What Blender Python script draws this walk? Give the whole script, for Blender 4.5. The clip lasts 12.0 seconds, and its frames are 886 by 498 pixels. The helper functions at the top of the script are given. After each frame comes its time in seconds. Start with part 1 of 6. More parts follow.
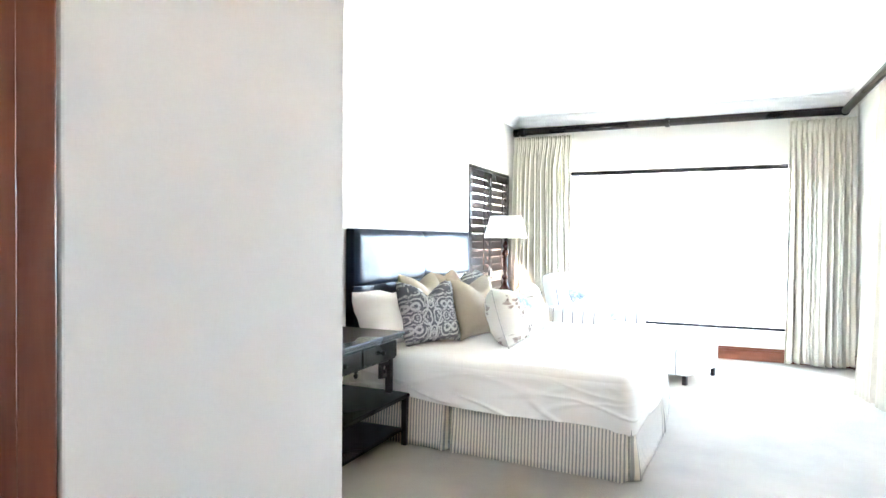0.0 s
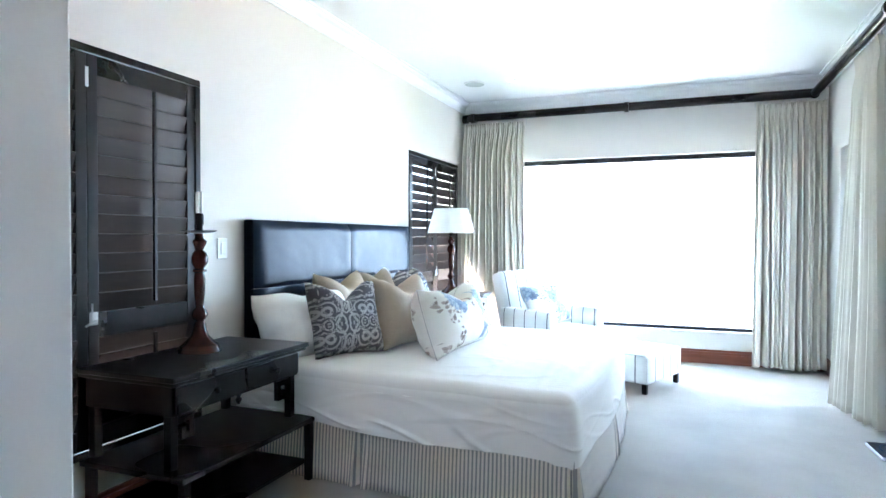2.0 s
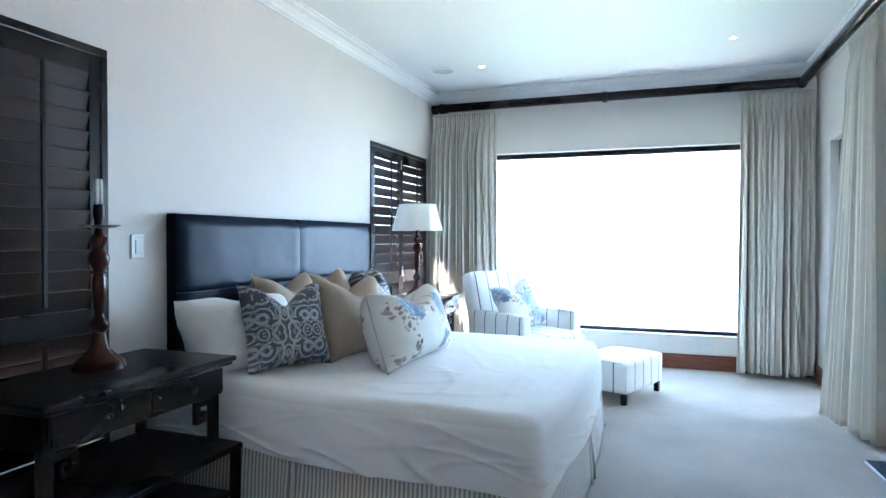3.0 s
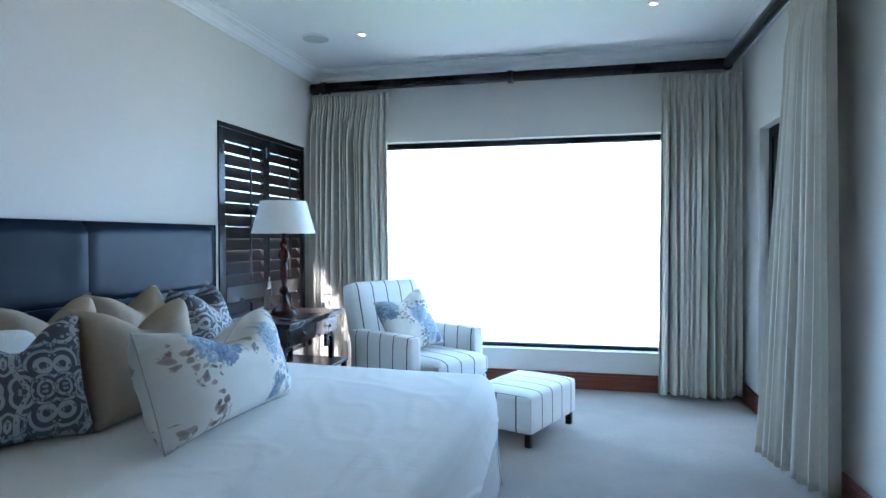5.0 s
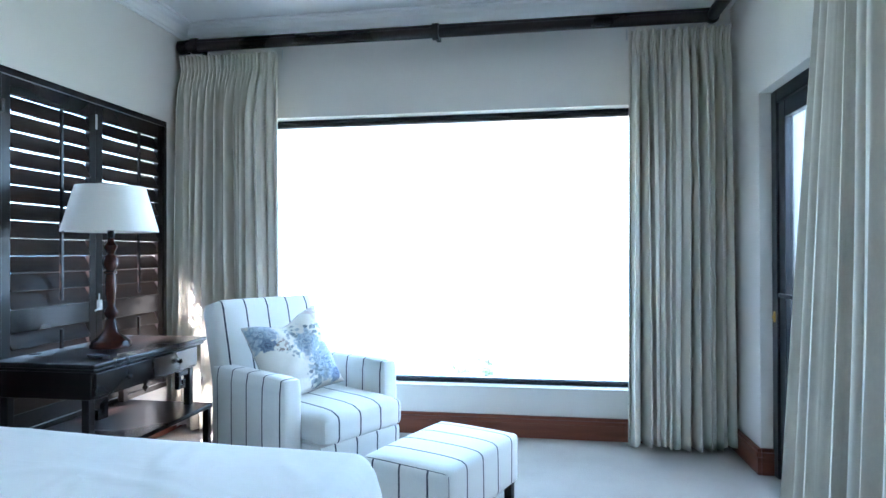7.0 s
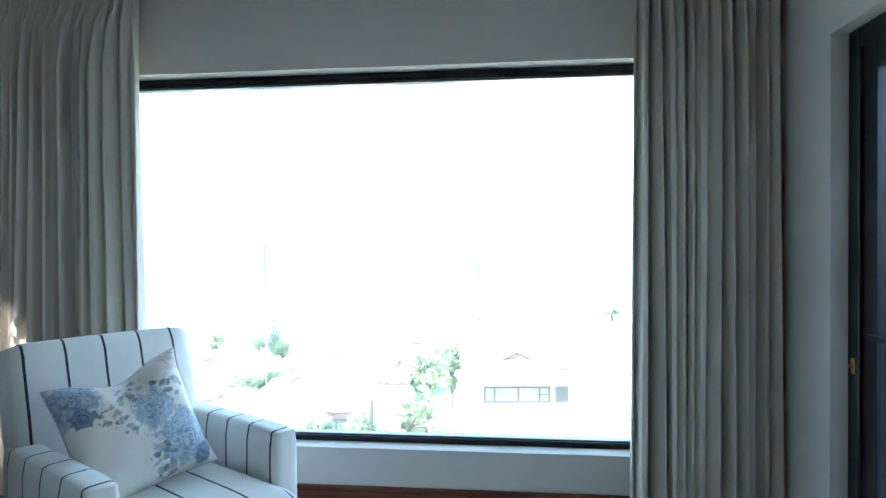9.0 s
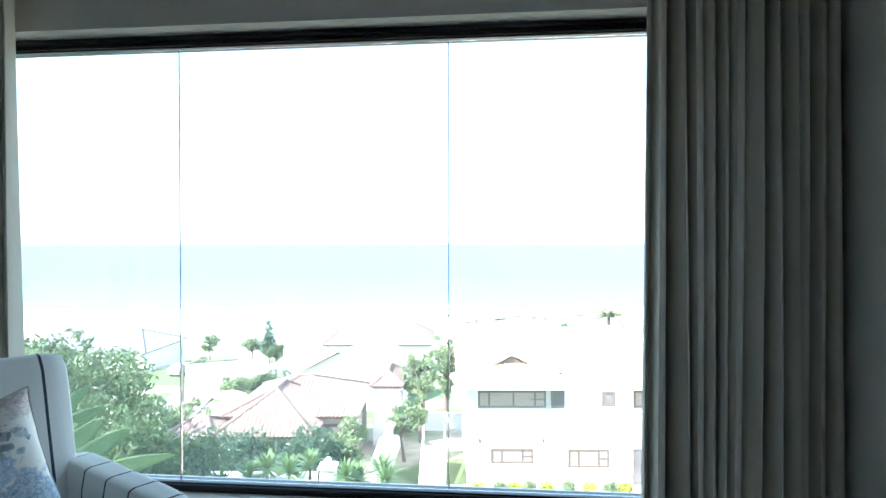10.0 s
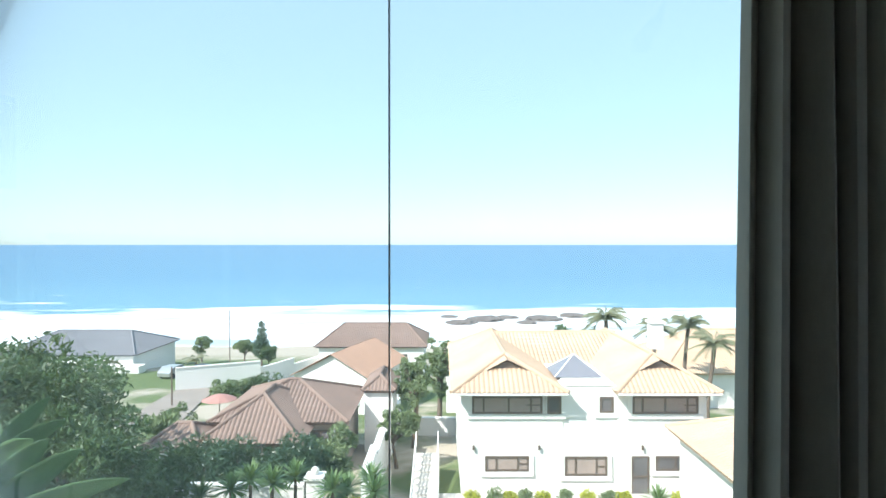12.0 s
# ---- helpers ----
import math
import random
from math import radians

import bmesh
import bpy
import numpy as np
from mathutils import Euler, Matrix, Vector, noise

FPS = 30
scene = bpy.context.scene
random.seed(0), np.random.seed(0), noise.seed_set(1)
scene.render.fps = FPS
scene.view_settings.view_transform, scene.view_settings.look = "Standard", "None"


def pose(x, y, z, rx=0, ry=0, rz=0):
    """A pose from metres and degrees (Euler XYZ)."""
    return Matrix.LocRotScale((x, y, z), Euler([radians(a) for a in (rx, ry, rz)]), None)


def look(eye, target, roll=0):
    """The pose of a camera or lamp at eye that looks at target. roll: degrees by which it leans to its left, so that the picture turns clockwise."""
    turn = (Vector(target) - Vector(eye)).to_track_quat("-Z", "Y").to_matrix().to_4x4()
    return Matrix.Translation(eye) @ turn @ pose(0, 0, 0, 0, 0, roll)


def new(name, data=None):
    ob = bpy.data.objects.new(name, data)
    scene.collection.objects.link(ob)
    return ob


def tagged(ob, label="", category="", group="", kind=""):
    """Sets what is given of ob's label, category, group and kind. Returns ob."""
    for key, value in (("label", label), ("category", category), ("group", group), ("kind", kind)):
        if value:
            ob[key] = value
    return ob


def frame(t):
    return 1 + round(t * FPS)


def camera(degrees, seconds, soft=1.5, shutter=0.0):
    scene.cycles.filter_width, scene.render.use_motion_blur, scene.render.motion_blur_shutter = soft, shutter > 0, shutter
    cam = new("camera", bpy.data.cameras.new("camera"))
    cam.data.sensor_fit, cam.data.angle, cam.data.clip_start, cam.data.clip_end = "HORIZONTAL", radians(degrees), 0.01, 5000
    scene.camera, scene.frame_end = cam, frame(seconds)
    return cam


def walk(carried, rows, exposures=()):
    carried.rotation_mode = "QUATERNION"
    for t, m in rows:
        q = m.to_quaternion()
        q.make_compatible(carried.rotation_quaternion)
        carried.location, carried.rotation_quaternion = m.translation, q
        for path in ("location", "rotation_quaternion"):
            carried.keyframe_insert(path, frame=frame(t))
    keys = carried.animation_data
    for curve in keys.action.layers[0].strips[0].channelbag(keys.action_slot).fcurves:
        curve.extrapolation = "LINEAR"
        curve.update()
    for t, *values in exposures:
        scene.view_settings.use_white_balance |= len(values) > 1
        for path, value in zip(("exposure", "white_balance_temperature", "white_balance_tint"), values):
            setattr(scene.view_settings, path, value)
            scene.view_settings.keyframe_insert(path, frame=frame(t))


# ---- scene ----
cam = camera(72.0, 12.0)
EXPOSURES = [(0, 7.05, 6720, 25), (0.5, 6.83, 6470, 24), (1, 6.6, 6270, 23), (1.5, 6.37, 6020, 23), (2, 6.04, 5820, 22), (2.5, 5.69, 5720, 22),
             (3, 5.32, 5520, 21), (3.5, 4.97, 5370, 20), (5.5, 4.38, 5070, 17), (6, 4.52, 5150, 17), (6.5, 4.61, 5220, 18), (7, 4.68, 5350, 18), (7.5, 4.61, 5470, 18),
             (9.5, 3.03, 5740, 13), (10, 2.5, 5940, 12), (10.5, 1.95, 6190, 13), (11, 1.5, 6240, 12), (11.5, 1.2, 6240, 10), (12, 1.05, 6240, 9)]
PATH = [
    (0, (2.471, -0.2, 1.367), (1.654, 1.626, 1.336), 0.4),
    (0.5, (2.492, -0.059, 1.368), (1.711, 1.782, 1.337), 0.3),
    (1, (2.471, 0.135, 1.372), (1.716, 1.987, 1.337), 0.2),
    (1.5, (2.47, 0.325, 1.359), (1.731, 2.183, 1.324), 0.0),
    (2, (2.505, 0.541, 1.327), (1.775, 2.403, 1.294), 0.1),
    (2.5, (2.508, 0.762, 1.318), (1.8, 2.632, 1.285), 0.1),
    (3, (2.488, 1.013, 1.312), (1.814, 2.896, 1.278), 0.1),
    (3.5, (2.485, 1.266, 1.31), (1.886, 3.174, 1.28), -0.1),
    (5.5, (2.582, 2.394, 1.36), (2.179, 4.353, 1.325), -0.1),
    (6, (2.608, 2.723, 1.331), (2.25, 4.69, 1.305), -0.1),
    (6.5, (2.634, 3.059, 1.317), (2.298, 5.03, 1.3), -0.2),
    (7, (2.615, 3.414, 1.269), (2.305, 5.39, 1.28), -0.2),
    (7.5, (2.562, 3.688, 1.308), (2.33, 5.675, 1.308), -0.1),
    (9.5, (2.662, 4.981, 1.378), (2.456, 6.97, 1.355), -0.2),
    (10, (2.701, 5.306, 1.38), (2.501, 7.296, 1.362), -0.1),
    (10.5, (2.712, 5.554, 1.378), (2.509, 7.543, 1.36), -0.1),
    (11, (2.699, 5.824, 1.378), (2.499, 7.814, 1.36), -0.1),
    (11.5, (2.705, 6.059, 1.375), (2.516, 8.05, 1.358), -0.1),
    (12, (2.741, 6.326, 1.376), (2.554, 8.317, 1.36), -0.0),
]
walk(cam, [(t, look(e, g, r)) for t, e, g, r in PATH], EXPOSURES)


# ---- light: clear midday sky, sun high behind the house and to its left ----
SUN_TRAVEL = Vector((0.50, 0.52, -0.72))
world = bpy.data.worlds.new("sky")
scene.world = world
world.use_nodes = True
wn = world.node_tree
sky = wn.nodes.new("ShaderNodeTexSky")
sky.sky_type = "NISHITA"
sky.sun_disc = False
sky.dust_density, sky.ozone_density, sky.air_density = 0.5, 1.5, 1.0
sky.sun_elevation = radians(46)
sky.sun_rotation = radians(224)
haze = wn.nodes.new("ShaderNodeMix")
haze.data_type = "RGBA"
haze.inputs[0].default_value = 0.66
haze.inputs[7].default_value = (2.3, 3.3, 3.7, 1)      # sea haze
wn.links.new(sky.outputs[0], haze.inputs[6])
wn.links.new(haze.outputs[2], wn.nodes["Background"].inputs[0])
wn.nodes["Background"].inputs[1].default_value = 0.15
sun = new("sun", bpy.data.lights.new("sun", "SUN"))
sun.data.energy, sun.data.angle, sun.data.color = 4.0, radians(0.5), (1.0, 0.95, 0.88)
sun.matrix_world = look((0, 0, 30), Vector((0, 0, 30)) + SUN_TRAVEL)


# ---- materials ----
def link(nt, a, b):
    nt.links.new(a, b)


def base_mat(name, rough=0.6, metal=0.0):
    m = bpy.data.materials.new(name)
    m.use_nodes = True
    b = m.node_tree.nodes["Principled BSDF"]
    b.inputs["Roughness"].default_value = rough
    b.inputs["Metallic"].default_value = metal
    return m, m.node_tree, b


def coords(nt, scale=(1, 1, 1), rot=(0, 0, 0)):
    tc = nt.nodes.new("ShaderNodeTexCoord")
    mp = nt.nodes.new("ShaderNodeMapping")
    mp.inputs["Scale"].default_value = scale
    mp.inputs["Rotation"].default_value = rot
    link(nt, tc.outputs["Object"], mp.inputs[0])
    return mp.outputs[0]


def noise_tex(nt, vec, scale, detail=4, rough=0.55, dist=0.0):
    n = nt.nodes.new("ShaderNodeTexNoise")
    n.inputs["Scale"].default_value = scale
    n.inputs["Detail"].default_value = detail
    n.inputs["Roughness"].default_value = rough
    n.inputs["Distortion"].default_value = dist
    link(nt, vec, n.inputs["Vector"])
    return n.outputs["Fac"]


def ramp(nt, fac, stops, interp="LINEAR"):
    r = nt.nodes.new("ShaderNodeValToRGB")
    r.color_ramp.interpolation = interp
    els = r.color_ramp.elements
    while len(els) < len(stops):
        els.new(0.5)
    for e, (p, c) in zip(els, stops):
        e.position = p
        e.color = (*c, 1) if len(c) == 3 else c
    link(nt, fac, r.inputs[0])
    return r.outputs[0]


def mix(nt, fac, a, b, mode="MIX"):
    n = nt.nodes.new("ShaderNodeMix")
    n.data_type, n.blend_type = "RGBA", mode
    for sock, v in ((n.inputs[0], fac), (n.inputs[6], a), (n.inputs[7], b)):
        if isinstance(v, (int, float)):
            sock.default_value = v
        elif isinstance(v, tuple):
            sock.default_value = (*v, 1)
        else:
            link(nt, v, sock)
    return n.outputs[2]


def calc(nt, op, a, b=0.0):
    n = nt.nodes.new("ShaderNodeMath")
    n.operation = op
    for i, v in enumerate((a, b)):
        if isinstance(v, (int, float)):
            n.inputs[i].default_value = v
        else:
            link(nt, v, n.inputs[i])
    return n.outputs[0]


def axis(nt, vec, i):
    n = nt.nodes.new("ShaderNodeSeparateXYZ")
    link(nt, vec, n.inputs[0])
    return n.outputs[i]


def bump(nt, bsdf, height, strength=0.2, dist=0.01):
    n = nt.nodes.new("ShaderNodeBump")
    n.inputs["Strength"].default_value = strength
    n.inputs["Distance"].default_value = dist
    link(nt, height, n.inputs["Height"])
    link(nt, n.outputs[0], bsdf.inputs["Normal"])


def plain(name, c, rough=0.6, metal=0.0, vary=0.12, big=1.5, fine=40.0, relief=0.15, dist=0.002, stretch=(1, 1, 1)):
    """A painted, woven or wooden surface: two scales of variation and a fine relief."""
    m, nt, b = base_mat(name, rough, metal)
    v = coords(nt, stretch)
    n1, n2 = noise_tex(nt, v, big, 3), noise_tex(nt, v, fine, 5, 0.65)
    lo, hi = tuple(x * (1 - vary) for x in c), tuple(min(1, x * (1 + vary)) for x in c)
    col = mix(nt, 0.45, ramp(nt, n1, [(0.3, lo), (0.7, hi)]), ramp(nt, n2, [(0.3, lo), (0.7, hi)]))
    link(nt, col, b.inputs["Base Color"])
    bump(nt, b, n2, relief, dist)
    return m


def island_plain(name, c, rough=0.6, vary=0.25, fine=30.0):
    """Foliage and joined repeats: each loose piece gets its own shade."""
    m, nt, b = base_mat(name, rough)
    g = nt.nodes.new("ShaderNodeNewGeometry")
    lo, hi = tuple(x * (1 - vary) for x in c), tuple(x * (1 + vary) for x in c)
    n = noise_tex(nt, coords(nt), 0.6, 3)
    col = mix(nt, 0.5, ramp(nt, g.outputs["Random Per Island"], [(0, lo), (1, hi)]), ramp(nt, n, [(0.3, lo), (0.7, hi)]))
    link(nt, col, b.inputs["Base Color"])
    tl, mx = nt.nodes.new("ShaderNodeBsdfTranslucent"), nt.nodes.new("ShaderNodeMixShader")
    link(nt, mix(nt, 0.5, col, (0.30, 0.38, 0.10)), tl.inputs[0])
    mx.inputs[0].default_value = 0.28
    link(nt, b.outputs[0], mx.inputs[1])
    link(nt, tl.outputs[0], mx.inputs[2])
    link(nt, mx.outputs[0], nt.nodes["Material Output"].inputs[0])
    return m


def striped(name, ground, stripe, period, width, ax, offset=0.0, rough=0.85, second=None):
    """Woven cloth with stripes a given period apart along one axis of the object."""
    m, nt, b = base_mat(name, rough)
    v = coords(nt)
    wob = noise_tex(nt, v, 3.0, 2)
    p = calc(nt, "ADD", axis(nt, v, ax), calc(nt, "MULTIPLY", wob, 0.008))
    f = calc(nt, "FRACT", calc(nt, "DIVIDE", calc(nt, "ADD", p, offset + 40 * period), period))
    on = calc(nt, "LESS_THAN", f, width / period)
    weave = noise_tex(nt, v, 260, 2)
    g = mix(nt, 0.5, ground, ramp(nt, weave, [(0.3, tuple(x * 0.8 for x in ground)), (0.7, ground)]))
    col = mix(nt, on, g, stripe)
    if second:
        on2 = calc(nt, "LESS_THAN", calc(nt, "ABSOLUTE", calc(nt, "SUBTRACT", f, 0.62)), 0.06)
        col = mix(nt, on2, col, second)
    link(nt, col, b.inputs["Base Color"])
    b.inputs["Sheen Weight"].default_value = 0.15
    bump(nt, b, weave, 0.25, 0.001)
    return m


def wood(name, dark, light, rough=0.3, grain=(1, 12, 12)):
    m, nt, b = base_mat(name, rough)
    v = coords(nt, grain)
    n1, n2 = noise_tex(nt, v, 2.2, 5, 0.6, 0.6), noise_tex(nt, coords(nt), 1.3, 2)
    col = mix(nt, 0.3, ramp(nt, n1, [(0.3, dark), (0.72, light)]), ramp(nt, n2, [(0.3, dark), (0.7, light)]))
    link(nt, col, b.inputs["Base Color"])
    link(nt, ramp(nt, n2, [(0.2, (rough - 0.03,) * 3), (0.8, (rough + 0.05,) * 3)]), b.inputs["Roughness"])
    bump(nt, b, n1, 0.04, 0.0005)
    b.inputs["Coat Weight"].default_value = 0.03
    b.inputs["Specular IOR Level"].default_value = 0.24
    b.inputs["Coat Roughness"].default_value = 0.15
    return m


M_WALL = plain("wall_paint", (0.665, 0.63, 0.585), 0.75, vary=0.03, big=0.8, fine=120, relief=0.08)
M_CEIL = plain("ceiling_paint", (0.80, 0.80, 0.80), 0.55, vary=0.02, big=0.6, fine=90, relief=0.05)
M_CARPET = plain("carpet", (0.405, 0.36, 0.315), 0.97, vary=0.20, big=1.6, fine=150, relief=0.9, dist=0.012)
M_DARK = wood("dark_wood", (0.005, 0.0035, 0.003), (0.019, 0.012, 0.010), 0.27)
M_DARKV = wood("dark_wood_upright", (0.005, 0.0035, 0.003), (0.020, 0.013, 0.011), 0.30, (12, 12, 1))
M_LOUVRE = wood("louvre_wood", (0.013, 0.008, 0.006), (0.042, 0.025, 0.018), 0.38, (6, 1, 6))
M_MAHOG = wood("mahogany", (0.022, 0.007, 0.005), (0.075, 0.021, 0.012), 0.22, (9, 9, 1))
M_SKIRT = wood("red_wood", (0.11, 0.035, 0.020), (0.22, 0.075, 0.045), 0.38, (1, 1, 9))
M_JAMB = wood("brown_door_wood", (0.10, 0.026, 0.011), (0.19, 0.058, 0.028), 0.4, (10, 10, 1))
# the blue in this base colour imitates sky reflected by black leather
M_LEATHER = plain("black_leather", (0.005, 0.010, 0.022), 0.32, vary=0.25, big=2.0, fine=90, relief=0.16, dist=0.002)
M_LEATHER.node_tree.nodes["Principled BSDF"].inputs["Specular IOR Level"].default_value = 0.08
M_FRAME = plain("dark_aluminium", (0.012, 0.013, 0.018), 0.35, 0.3, vary=0.15, relief=0.03)
M_CURTAIN = plain("linen_curtain", (0.62, 0.575, 0.495), 0.9, vary=0.08, big=2.0, fine=130, relief=0.35, dist=0.001, stretch=(1, 1, 0.25))


def crumpled(name, c, scale, depth):
    """Ironed-once cotton: soft creases with sharp crests."""
    m, nt, b = base_mat(name, 0.85)
    v = coords(nt)
    n = noise_tex(nt, coords(nt, (1.0, 1.7, 1.0), (0, 0, 0.5)), scale, 2, 0.5, 0.8)
    crest = calc(nt, "POWER", calc(nt, "SUBTRACT", 1.0, calc(nt, "ABSOLUTE", calc(nt, "SUBTRACT", calc(nt, "MULTIPLY", n, 2.0), 1.0))), 7.0)
    soft_n, weave = noise_tex(nt, v, scale * 0.6, 3), noise_tex(nt, v, 300, 2)
    h = calc(nt, "ADD", calc(nt, "ADD", calc(nt, "MULTIPLY", crest, 0.16), soft_n), calc(nt, "MULTIPLY", weave, 0.01))
    lo = tuple(x * 0.96 for x in c)
    link(nt, ramp(nt, soft_n, [(0.3, lo), (0.7, c)]), b.inputs["Base Color"])
    bump(nt, b, h, 0.30, depth)
    return m


M_SHEET = crumpled("white_crumpled_cotton", (0.86, 0.83, 0.79), 3.0, 0.012)
M_PILLOW = plain("white_pillow_cotton", (0.86, 0.85, 0.81), 0.85, vary=0.03, big=3, fine=14, relief=0.4, dist=0.012)
M_BEIGE = plain("beige_velvet", (0.42, 0.335, 0.25), 0.8, vary=0.10, big=5, fine=60, relief=0.3, dist=0.004)
M_SHADE = plain("cream_lampshade", (0.82, 0.80, 0.75), 0.8, vary=0.03, fine=200, relief=0.2, dist=0.001)
M_WHITE = plain("white_plastic", (0.80, 0.80, 0.78), 0.4, vary=0.02)
M_STEEL = plain("steel", (0.55, 0.55, 0.55), 0.3, 1.0, vary=0.1)
M_BRASS = plain("brass", (0.62, 0.42, 0.12), 0.3, 1.0, vary=0.1)
M_SEAL = plain("grey_silicone", (0.26, 0.28, 0.30), 0.4, vary=0.05)
M_PIPE = plain("linen_piping", (0.50, 0.47, 0.44), 0.9, vary=0.3, big=30, fine=90)
M_CORD = plain("dark_piping", (0.03, 0.035, 0.05), 0.9)
M_TICK_X = striped("ticking_along_x", (0.76, 0.68, 0.58), (0.30, 0.28, 0.27), 0.021, 0.0095, 0)
M_TICK_Y = striped("ticking_along_y", (0.76, 0.68, 0.58), (0.30, 0.28, 0.27), 0.021, 0.0095, 1)
M_CHAIR_Y = striped("chair_stripe_y", (0.80, 0.79, 0.76), (0.035, 0.04, 0.06), 0.150, 0.010, 1, 0.045)
M_CHAIR_X = striped("chair_stripe_x", (0.80, 0.79, 0.76), (0.035, 0.04, 0.06), 0.150, 0.010, 0, 0.02)


def glass_mat(name, tint=(1, 1, 1), gloss=0.6, veil=0.0):
    m = bpy.data.materials.new(name)
    m.use_nodes = True
    nt = m.node_tree
    nt.nodes.clear()
    out, tr = nt.nodes.new("ShaderNodeOutputMaterial"), nt.nodes.new("ShaderNodeBsdfTransparent")
    gl, mx, fr = nt.nodes.new("ShaderNodeBsdfGlossy"), nt.nodes.new("ShaderNodeMixShader"), nt.nodes.new("ShaderNodeFresnel")
    tr.inputs[0].default_value = (*tint, 1)
    gl.inputs["Roughness"].default_value = 0.02
    fr.inputs[0].default_value = 1.45
    link(nt, calc(nt, "MULTIPLY", fr.outputs[0], gloss), mx.inputs[0])
    link(nt, tr.outputs[0], mx.inputs[1])
    link(nt, gl.outputs[0], mx.inputs[2])
    if veil:
        # faint pale scatter mixed into the pane stands in for veiling glare
        dif, mf = nt.nodes.new("ShaderNodeBsdfTranslucent"), nt.nodes.new("ShaderNodeMixShader")
        dif.inputs[0].default_value = (0.80, 0.90, 0.95, 1)
        link(nt, ramp(nt, noise_tex(nt, coords(nt, (1, 1, 0.5)), 1.1, 3), [(0.3, (veil * 0.85,) * 3), (0.7, (veil * 1.15,) * 3)]), mf.inputs[0])
        link(nt, mx.outputs[0], mf.inputs[1])
        link(nt, dif.outputs[0], mf.inputs[2])
        link(nt, mf.outputs[0], out.inputs[0])
    else:
        link(nt, mx.outputs[0], out.inputs[0])
    return m


M_GLASS = glass_mat("window_glass", (0.97, 0.985, 0.98))
M_VEILGLASS = glass_mat("veiled_window_glass", (0.97, 0.985, 0.98), veil=0.027)


# ---- building helpers ----
def box(bm, x0, x1, y0, y1, z0, z1, bevel=0.0, seg=2):
    made = bmesh.ops.create_cube(bm, size=1)["verts"]
    for v in made:
        v.co = Vector(((x0 + x1) / 2 + v.co.x * (x1 - x0), (y0 + y1) / 2 + v.co.y * (y1 - y0), (z0 + z1) / 2 + v.co.z * (z1 - z0)))
    if bevel:
        edges = list({e for v in made for e in v.link_edges})
        bmesh.ops.bevel(bm, geom=edges, offset=bevel, segments=seg, profile=0.5, affect="EDGES")


def lathe(bm, profile, n=24, at=(0, 0, 0)):
    """A turned shape from (radius, height) pairs."""
    rings = []
    for r, z in profile:
        rings.append([bm.verts.new((at[0] + r * math.cos(2 * math.pi * k / n), at[1] + r * math.sin(2 * math.pi * k / n), at[2] + z)) for k in range(n)])
    for a, b in zip(rings, rings[1:]):
        for k in range(n):
            bm.faces.new((a[k], a[(k + 1) % n], b[(k + 1) % n], b[k]))
    for ring, flip in ((rings[0], True), (rings[-1], False)):
        bm.faces.new(ring[::-1] if flip else ring)


def rod(bm, p, q, r, n=10, r2=None):
    """A straight round bar from p to q."""
    p, q = Vector(p), Vector(q)
    m = (q - p).to_track_quat("Z", "Y").to_matrix()
    rings = [[bm.verts.new(c + m @ Vector((rr * math.cos(2 * math.pi * k / n), rr * math.sin(2 * math.pi * k / n), 0))) for k in range(n)]
             for c, rr in ((p, r), (q, r if r2 is None else r2))]
    for k in range(n):
        bm.faces.new((rings[0][k], rings[0][(k + 1) % n], rings[1][(k + 1) % n], rings[1][k]))
    bm.faces.new(rings[0][::-1])
    bm.faces.new(rings[1])


def finish(name, bm, material, smooth=False):
    me = bpy.data.meshes.new(name)
    bmesh.ops.recalc_face_normals(bm, faces=bm.faces)
    if smooth:
        for e in bm.edges:
            if len(e.link_faces) == 2 and e.calc_face_angle(0) > 0.9:
                e.smooth = False
    bm.to_mesh(me)
    bm.free()
    me.materials.append(material)
    if smooth:
        me.polygons.foreach_set("use_smooth", [True] * len(me.polygons))
    return me


def part(name, bm, material, parent, label="", smooth=False):
    ob = new(name, finish(name, bm, material, smooth))
    ob.parent = parent
    return tagged(ob, label)


def solo(name, bm, material, label, category="", kind="", group="", smooth=False, at=None):
    ob = new(name, finish(name, bm, material, smooth))
    if at is not None:
        ob.matrix_basis = at
    return tagged(ob, label, category, group, kind)


def thing(name, label, category, at, group="", kind=""):
    ob = new(name)
    ob.empty_display_size = 0.1
    ob.matrix_basis = at
    return tagged(ob, label, category, group, kind)


def boxes(*rows, bevel=0.0):
    bm = bmesh.new()
    for r in rows:
        box(bm, *r, bevel=bevel)
    return bm


# ---- the room's shell ----
RX, WY, CZ = 3.86, 7.64, 2.97        # right wall, window wall, ceiling
WX0, WX1, WZ0, WZ1 = 0.42, 3.46, 0.335, 2.255    # picture window
SH = ((1.83, 3.21), (6.0, 7.38))     # shuttered windows in the bed wall
SZ0, SZ1 = 0.33, 2.20
DY0, DY1, DZ = 5.80, 7.13, 2.17      # terrace door in the right wall
T = 0.28

